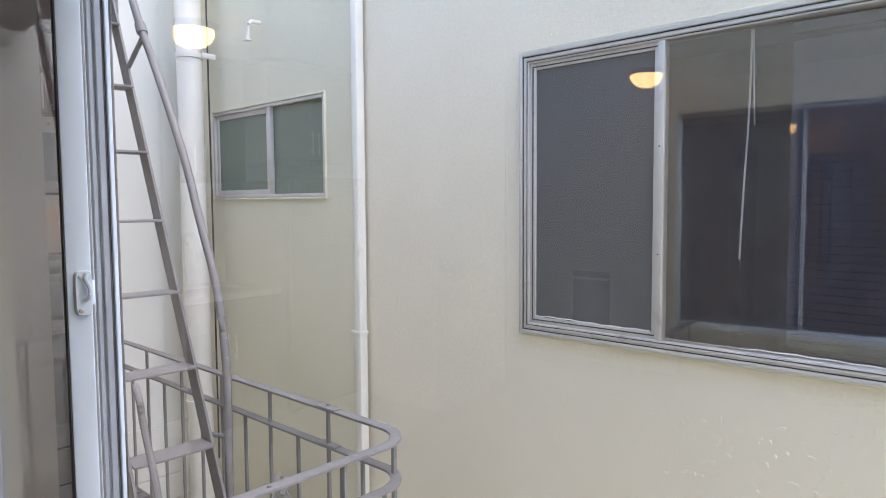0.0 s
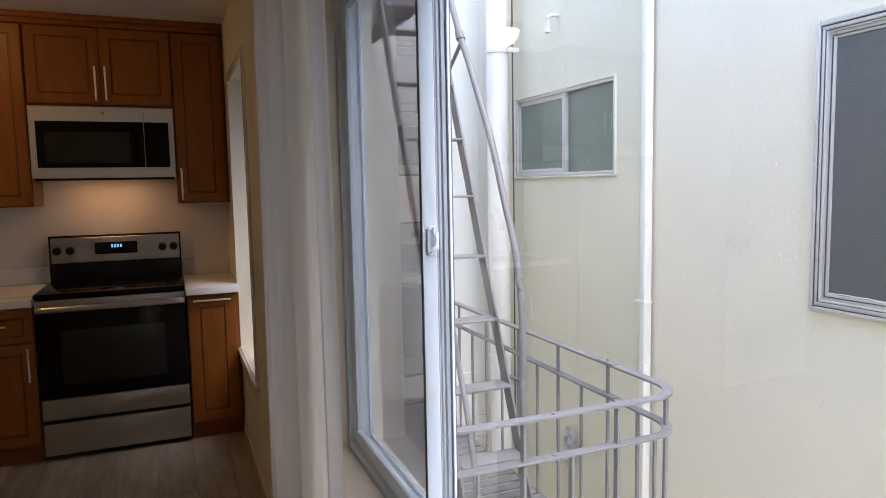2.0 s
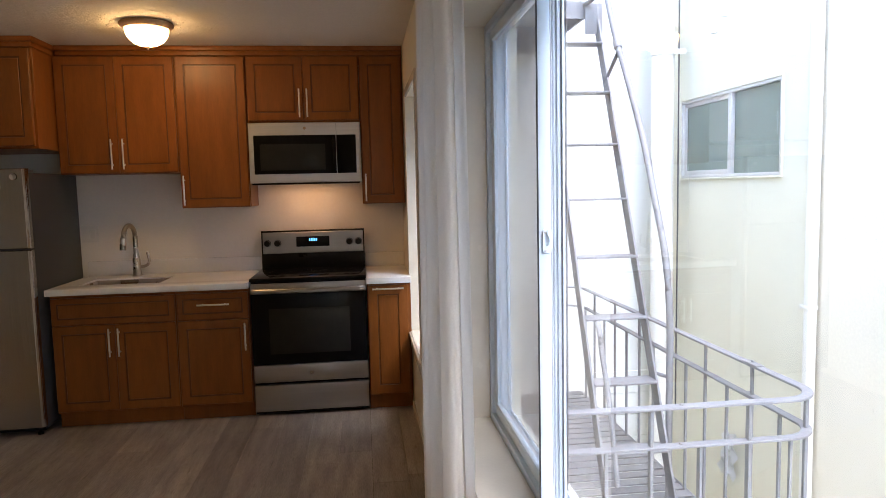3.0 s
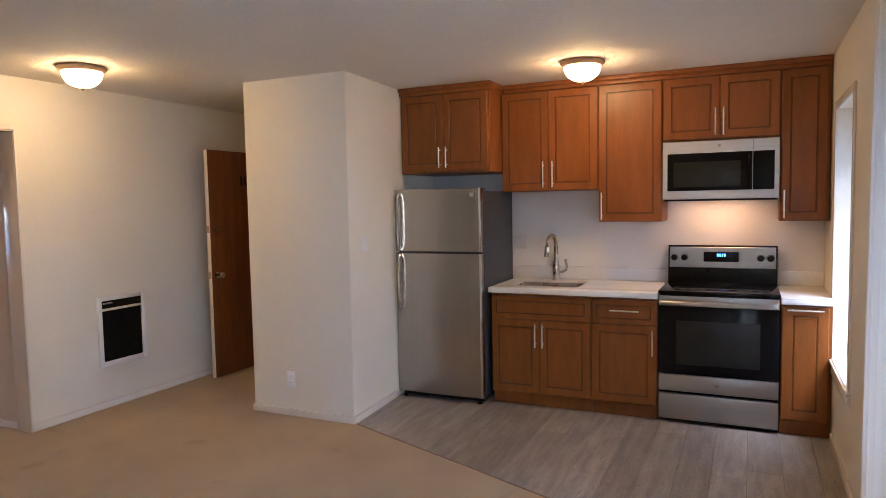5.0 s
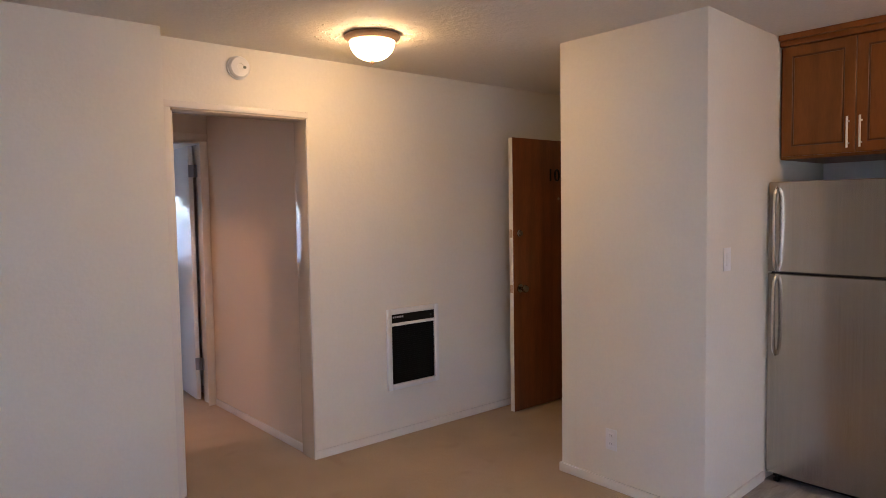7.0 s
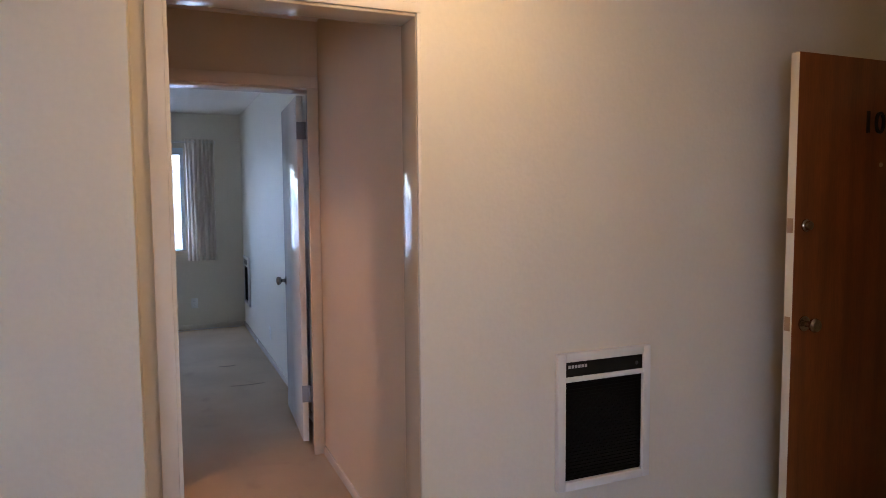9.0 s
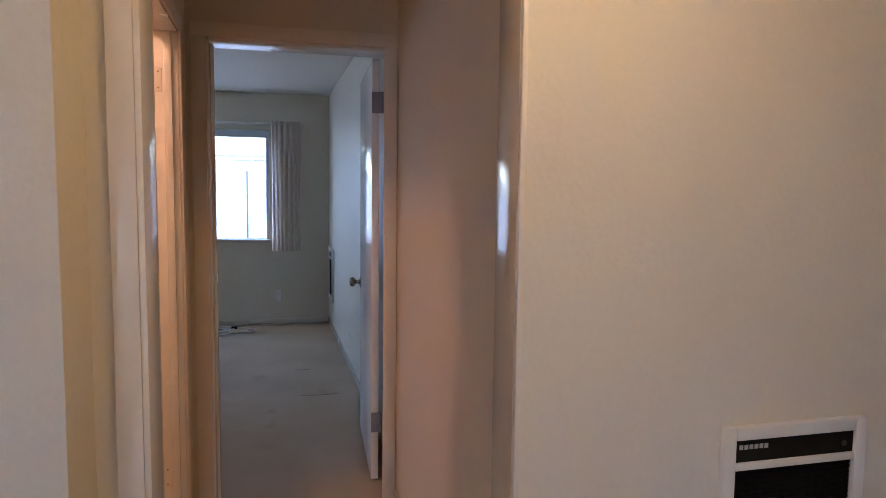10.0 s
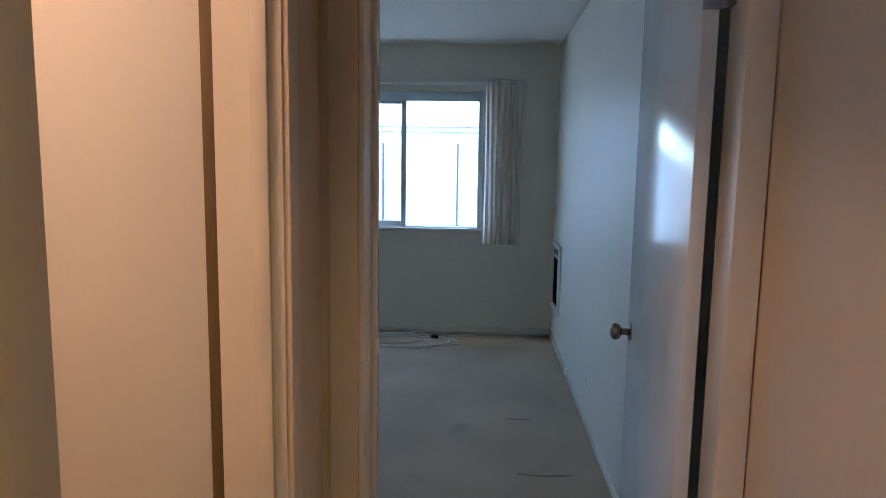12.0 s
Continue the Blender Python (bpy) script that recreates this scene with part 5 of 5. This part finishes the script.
part("peephole", lathe([(0.010, 0.0), (0.010, 0.004), (0.006, 0.005)], (-4.408, 4.17, 1.60), 14, axis="x"), BRONZE, entry)
for k, ch in enumerate("102"):
    cu = bpy.data.curves.new("number", "FONT")
    cu.body, cu.size, cu.extrude, cu.align_x = ch, 0.135, 0.004, "CENTER"
    cu.materials.append(BLACK)
    ob = new("number", cu)
    ob.parent = entry
    ob.matrix_basis = Matrix.Translation(Vector((-4.404, 4.075 + 0.075 * k, 1.735)) - ORIGIN[entry]) @ pose(0, 0, 0, 90, 0, 90)
    tagged(ob, "dark metal door numeral")


def knob_at(parent, at, axis, side):
    prof = [(0.031, 0.0), (0.031, 0.005), (0.012, 0.012), (0.011, 0.030), (0.024, 0.038), (0.029, 0.050), (0.025, 0.062), (0.012, 0.067)]
    return part("door_knob", lathe([(r, h * side) for r, h in prof], at, 24, axis=axis), KNOB, parent, "brushed metal round door knob")


bdoor = thing("door_2", "white gloss bedroom door standing wide open", "door", (-6.385, 2.045, 0.015), kind="structure")
SWING = pose(-6.390, 2.050, 0, 0, 0, -3.3)
part("leaf", placed(box((-0.762, -0.036, 0.018), (-0.002, 0.0, 2.068), 0.003), SWING), DOOR_WHITE, bdoor)
knob = lathe([(0.031, 0.0), (0.031, -0.005), (0.012, -0.012), (0.011, -0.030), (0.024, -0.038), (0.029, -0.050), (0.025, -0.062), (0.012, -0.067)], (-0.70, -0.036, 0.915), 24, axis="y")
part("door_knob", placed(knob, SWING), KNOB, bdoor, "brushed metal round door knob")
part("latch_plate", placed(box((-0.7635, -0.030, 0.885), (-0.7615, -0.006, 0.945), 0.0005), SWING), KNOB, bdoor)
for z in (1.868, 0.308):
    hg = part("hinge", lathe([(0.0085, -0.05), (0.0085, 0.05)], (-6.383, 2.058, z), 12), ALU_DARK, bdoor, "worn dark metal hinge")
    part("hinge_leaf", box((-6.384, 2.0645, z - 0.05), (-6.342, 2.0675, z + 0.05), 0.001), ALU_DARK, hg)
    part("hinge_leaf", placed(box((-0.002, -0.037, z - 0.05), (0.0015, 0.004, z + 0.05), 0.001), SWING), ALU_DARK, hg)
bath = thing("door_3", "white gloss bathroom door standing open inward", "door", (-5.96, 1.07, 0.015), kind="structure")
part("leaf", box((-6.010, 0.42, 0.018), (-5.975, 1.060, 2.035), 0.003), DOOR_WHITE, bath)
knob_at(bath, (-5.975, 0.48, 0.93), "x", 1)
for z in (1.86, 0.31):
    part("hinge", lathe([(0.0075, -0.045), (0.0075, 0.045)], (-5.962, 1.080, z), 12), ALU_LINE, bath, "worn metal hinge")
    part("hinge_leaf", box((-5.9425, 1.096, z - 0.045), (-5.939, 1.150, z + 0.045), 0.001), TRIM, bath)
    for dz in (-0.03, 0.0, 0.03):
        part("screw", lathe([(0.004, 0), (0.003, 0.0015)], (-5.939, 1.125 + 0.012 * (1 if dz else -1), z + dz), 8, axis="x"), BRONZE, bath)

# ---- curtains ----


def curtain_sheet(path, z0, z1, rows=24, pinch=0.0):
    """A hanging cloth: a line in plan, hemmed above and below, drawn in a little at the top."""
    bm = bmesh.new()
    n = len(path)
    cx = sum(p[0] for p in path) / n
    cy = sum(p[1] for p in path) / n
    front = []
    for j in range(rows + 1):
        v = j / rows
        z = z0 + (z1 - z0) * v
        amp = 1.0 - pinch * (0.45 * v + 0.55 * max(0.0, (v - 0.8) / 0.2) ** 2)
        f_row = []
        for i, (x, y) in enumerate(path):
            sway = 0.006 * math.sin(3.1 * v + 0.7 * i / 5)
            px, py = cx + (x - cx) * amp + sway * 0.6, y + sway
            f_row.append(bm.verts.new((px, py, z)))
        front.append(f_row)
    for j in range(rows):
        for i in range(n - 1):
            bm.faces.new((front[j][i], front[j][i + 1], front[j + 1][i + 1], front[j + 1][i]))
    for row in (front[0], front[-1]):
        hem = [bm.verts.new(v.co + Vector((0.004, 0.0, 0.035 if row is front[0] else -0.035))) for v in row]
        for i in range(n - 1):
            bm.faces.new((row[i], row[i + 1], hem[i + 1], hem[i]))
    return bm


def pleats(p0, p1, depth, count, per=12, wobble=0.2, ease=0.0):
    """Wavy plan line from p0 to p1."""
    (x0, y0_), (x1, y1_) = p0, p1
    ln_ = math.hypot(x1 - x0, y1_ - y0_)
    tx, ty = (x1 - x0) / ln_, (y1_ - y0_) / ln_
    out = []
    rng = random.Random(7)
    amps = [1 + wobble * (rng.random() - 0.5) * 2 for _ in range(count + 2)]
    for i in range(count * per + 1):
        u = i / (count * per)
        a = 2 * math.pi * u * count
        d = depth * math.sin(a) * amps[int(u * count)] * min(1.0, (1 - ease) + ease * u * 3.2)
        s = u * ln_ + 0.25 * ln_ / count * math.sin(2 * a) * 0.5
        out.append((x0 + tx * s - ty * d, y0_ + ty * s + tx * d))
    return out


curtain = thing("window_curtain", "pale linen curtain drawn aside in long folds", "curtain", (0.33, 1.6, 0.03))
plan = smooth_line([(0.404, 1.335, 0), (0.398, 1.345, 0), (0.391, 1.375, 0), (0.385, 1.410, 0), (0.378, 1.384, 0), (0.358, 1.366, 0), (0.334, 1.380, 0), (0.318, 1.420, 0), (0.322, 1.462, 0),
                    (0.334, 1.492, 0), (0.318, 1.504, 0), (0.302, 1.526, 0), (0.296, 1.565, 0), (0.318, 1.602, 0), (0.330, 1.622, 0), (0.304, 1.640, 0), (0.286, 1.680, 0), (0.312, 1.735, 0), (0.362, 1.760, 0), (0.340, 1.800, 0),
                    (0.300, 1.830, 0), (0.312, 1.870, 0), (0.362, 1.905, 0), (0.350, 1.940, 0)], 6)
plan = [(p[0], p[1]) for p in plan]
part("cloth", curtain_sheet(plan, 0.03, 2.37, 30, 0.40), CURTAIN, curtain)
rod = thing("curtain_rod", "white curtain rod above the window", "curtain rod", (0.34, 0.8, 2.38))
part("rod", tube([(0.345, -1.65, 2.385), (0.345, 2.02, 2.385)], 0.011), WHITE_PLASTIC, rod)
for y in (-1.6, -0.1, 2.0):
    part("bracket", box((0.335, y - 0.008, 2.375), (0.4095, y + 0.008, 2.395), 0.002), WHITE_PLASTIC, rod)
bed_curtain = thing("window_curtain", "short pale pleated curtain beside the bedroom window", "curtain", (BED_X + 0.06, 1.72, 0.79))
part("cloth", curtain_sheet(pleats((BED_X + 0.06, 1.555), (BED_X + 0.06, 1.87), 0.027, 7, 10, 0.5), 0.79, 2.155, 16, 0.5), CURTAIN, bed_curtain)
bed_rod = thing("curtain_rod", "white curtain track above the bedroom window", "curtain rod", (BED_X + 0.05, 0.8, 2.12))
part("rod", box((BED_X + 0.028, -2.0, 2.115), (BED_X + 0.062, 1.885, 2.138), 0.004), WHITE_PLASTIC, bed_rod)
part("bracket", box((BED_X, 1.87, 2.112), (BED_X + 0.062, 1.885, 2.142), 0.003), WHITE_PLASTIC, bed_rod)

# ---- small things ----
loops = []
for cx, cy, r, ry, turn in ((-10.24, 0.88, 0.22, 0.42, 0.3), (-10.20, 0.98, 0.17, 0.38, 1.2), (-10.28, 0.80, 0.14, 0.30, 2.2)):
    loops += [(cx + r * math.cos(a + turn), cy + ry * math.sin(a + turn), 0.006 + 0.003 * math.sin(3 * a)) for a in np.linspace(0, 5.6, 9)]
loops += [(-10.34, 1.2, 0.006), (-10.46, 1.43, 0.006), (-10.52, 1.75, 0.006), (-10.52, 2.10, 0.006)]
solid("coiled_cable", tube(smooth_line(loops, 5), 0.005, seg=6), CABLE, "loose white cable coiled on the bedroom carpet", "cable", at=(-10.25, 0.95, 0.0))
solid("cable_plug", box((-10.36, 1.14, 0.0), (-10.32, 1.20, 0.028), 0.006), BLACK, "small dark plug lying on the carpet", "plug", at=(-10.34, 1.17, 0.0))
solid("cable", tube(smooth_line([(-10.40, 0.3, 0.006), (-10.35, 0.6, 0.006), (-10.52, 1.0, 0.006), (-10.50, 1.30, 0.006)], 5), 0.004, seg=6), CABLE, "loose white cable along the bedroom wall", "cable", at=(-10.45, 0.8, 0.0))
for x, y, ln_ in ((-7.90, 1.87, 0.26), (-8.6, 1.78, 0.14)):
    solid("carpet_seam", sweep(smooth_line([(x, y - ln_ / 2, 0.0008), (x + 0.012, y, 0.0012), (x - 0.004, y + ln_ / 2, 0.0008)], 5), flat_section(0.010, 0.003, 0.0005)), SEAM, "dark crease in the bedroom carpet", "carpet crease", at=(x, y, 0))
bag = bmesh.new()
rng = random.Random(3)
rows = []
for j in range(9):
    rows.append([bag.verts.new((WELL_X2 - 0.05 + 0.022 * math.sin(2.1 * j + i * 1.7) + 0.01 * rng.random(), 3.84 + 0.035 * i * (0.8 + 0.05 * j) + 0.012 * math.sin(j * 1.3), -0.34 - 0.042 * j + 0.012 * rng.random())) for i in range(6)])
for r0, r1 in zip(rows, rows[1:]):
    for i in range(5):
        bag.faces.new((r0[i], r0[i + 1], r1[i + 1], r1[i]))
bmesh.ops.solidify(bag, geom=bag.faces[:], thickness=0.003)
solid("plastic_sheet", bag, PLASTIC_BAG, "crumpled white plastic scrap hung by the wall", "plastic scrap", at=(WELL_X2 - 0.05, 3.93, -0.5))

# ---- outside the bedroom: pale boarded wall ----
fence = thing("boarded_wall", "pale painted boarded wall across the yard", "wall", (-15.2, 0.8, -3.3))
for k in range(9):
    y = -4.0 + 1.05 * k
    part("panel", box((-15.24, y + 0.006, -3.3), (-15.2, y + 1.044, 2.0), 0.004), PALE, fence)
part("cap", box((-15.28, -4.2, 2.0), (-15.15, 5.6, 2.07), 0.01), PALE, fence)
for k in range(7):
    part("post", box((-15.2, -3.45 + 1.15 * k, -3.3), (-15.17, -3.425 + 1.15 * k, 1.75), 0.004), GREY_SIDE, fence)
part("rail", box((-15.2, -4.0, 0.46), (-15.16, 5.4, 0.50), 0.004), GREY_SIDE, fence)
part("rail", box((-15.2, -4.0, 1.93), (-15.15, 5.4, 1.95), 0.004), ALU, fence)

# ---- kitchen planks ----
PW, PL = 0.183, 1.22
rng = random.Random(11)
x = PIER_BACK
while x < WIN_X - 0.01:
    x1_ = min(x + PW, WIN_X)
    y = 1.6 - PL * rng.random()
    while y < KIT_Y:
        ya, yb = y, y + PL
        y += PL
        lo_a, lo_b = max(ya, edge_y(x)), max(ya, edge_y(x1_))
        hi = min(yb, KIT_Y)
        if hi - max(lo_a, lo_b) < 0.02:
            if hi - min(lo_a, lo_b) < 0.02:
                continue
            xc = x + (x1_ - x) * (hi - edge_y(x)) / (edge_y(x1_) - edge_y(x))
            outline = [(xc, hi - 0.001), (x1_ - 0.0008, lo_b), (x1_ - 0.0008, hi - 0.001)]
        else:
            outline = [(x + 0.0008, lo_a + 0.0008), (x1_ - 0.0008, lo_b + 0.0008), (x1_ - 0.0008, hi - 0.0008), (x + 0.0008, hi - 0.0008)]
        part("plank", prism(outline, -0.012, 0.0005), PLANK, vinyl, smooth=False)
    x = x1_
setting("vinyl_underlay", prism([VINYL_EDGE[1], (WIN_X, KIT_Y), (PIER_BACK, KIT_Y), (PIER_BACK, VINYL_EDGE[0][1]), VINYL_EDGE[0]], -0.0195, -0.0122), SUBFLOOR, "dark underlay beneath the planks")
setting("trim_floor_edge", sweep([Vector((*VINYL_EDGE[0], 0.0012)), Vector((*VINYL_EDGE[1], 0.0012))], flat_section(0.010, 0.004, 0.0008)), SEAM, "narrow dark joint between carpet and vinyl planks")
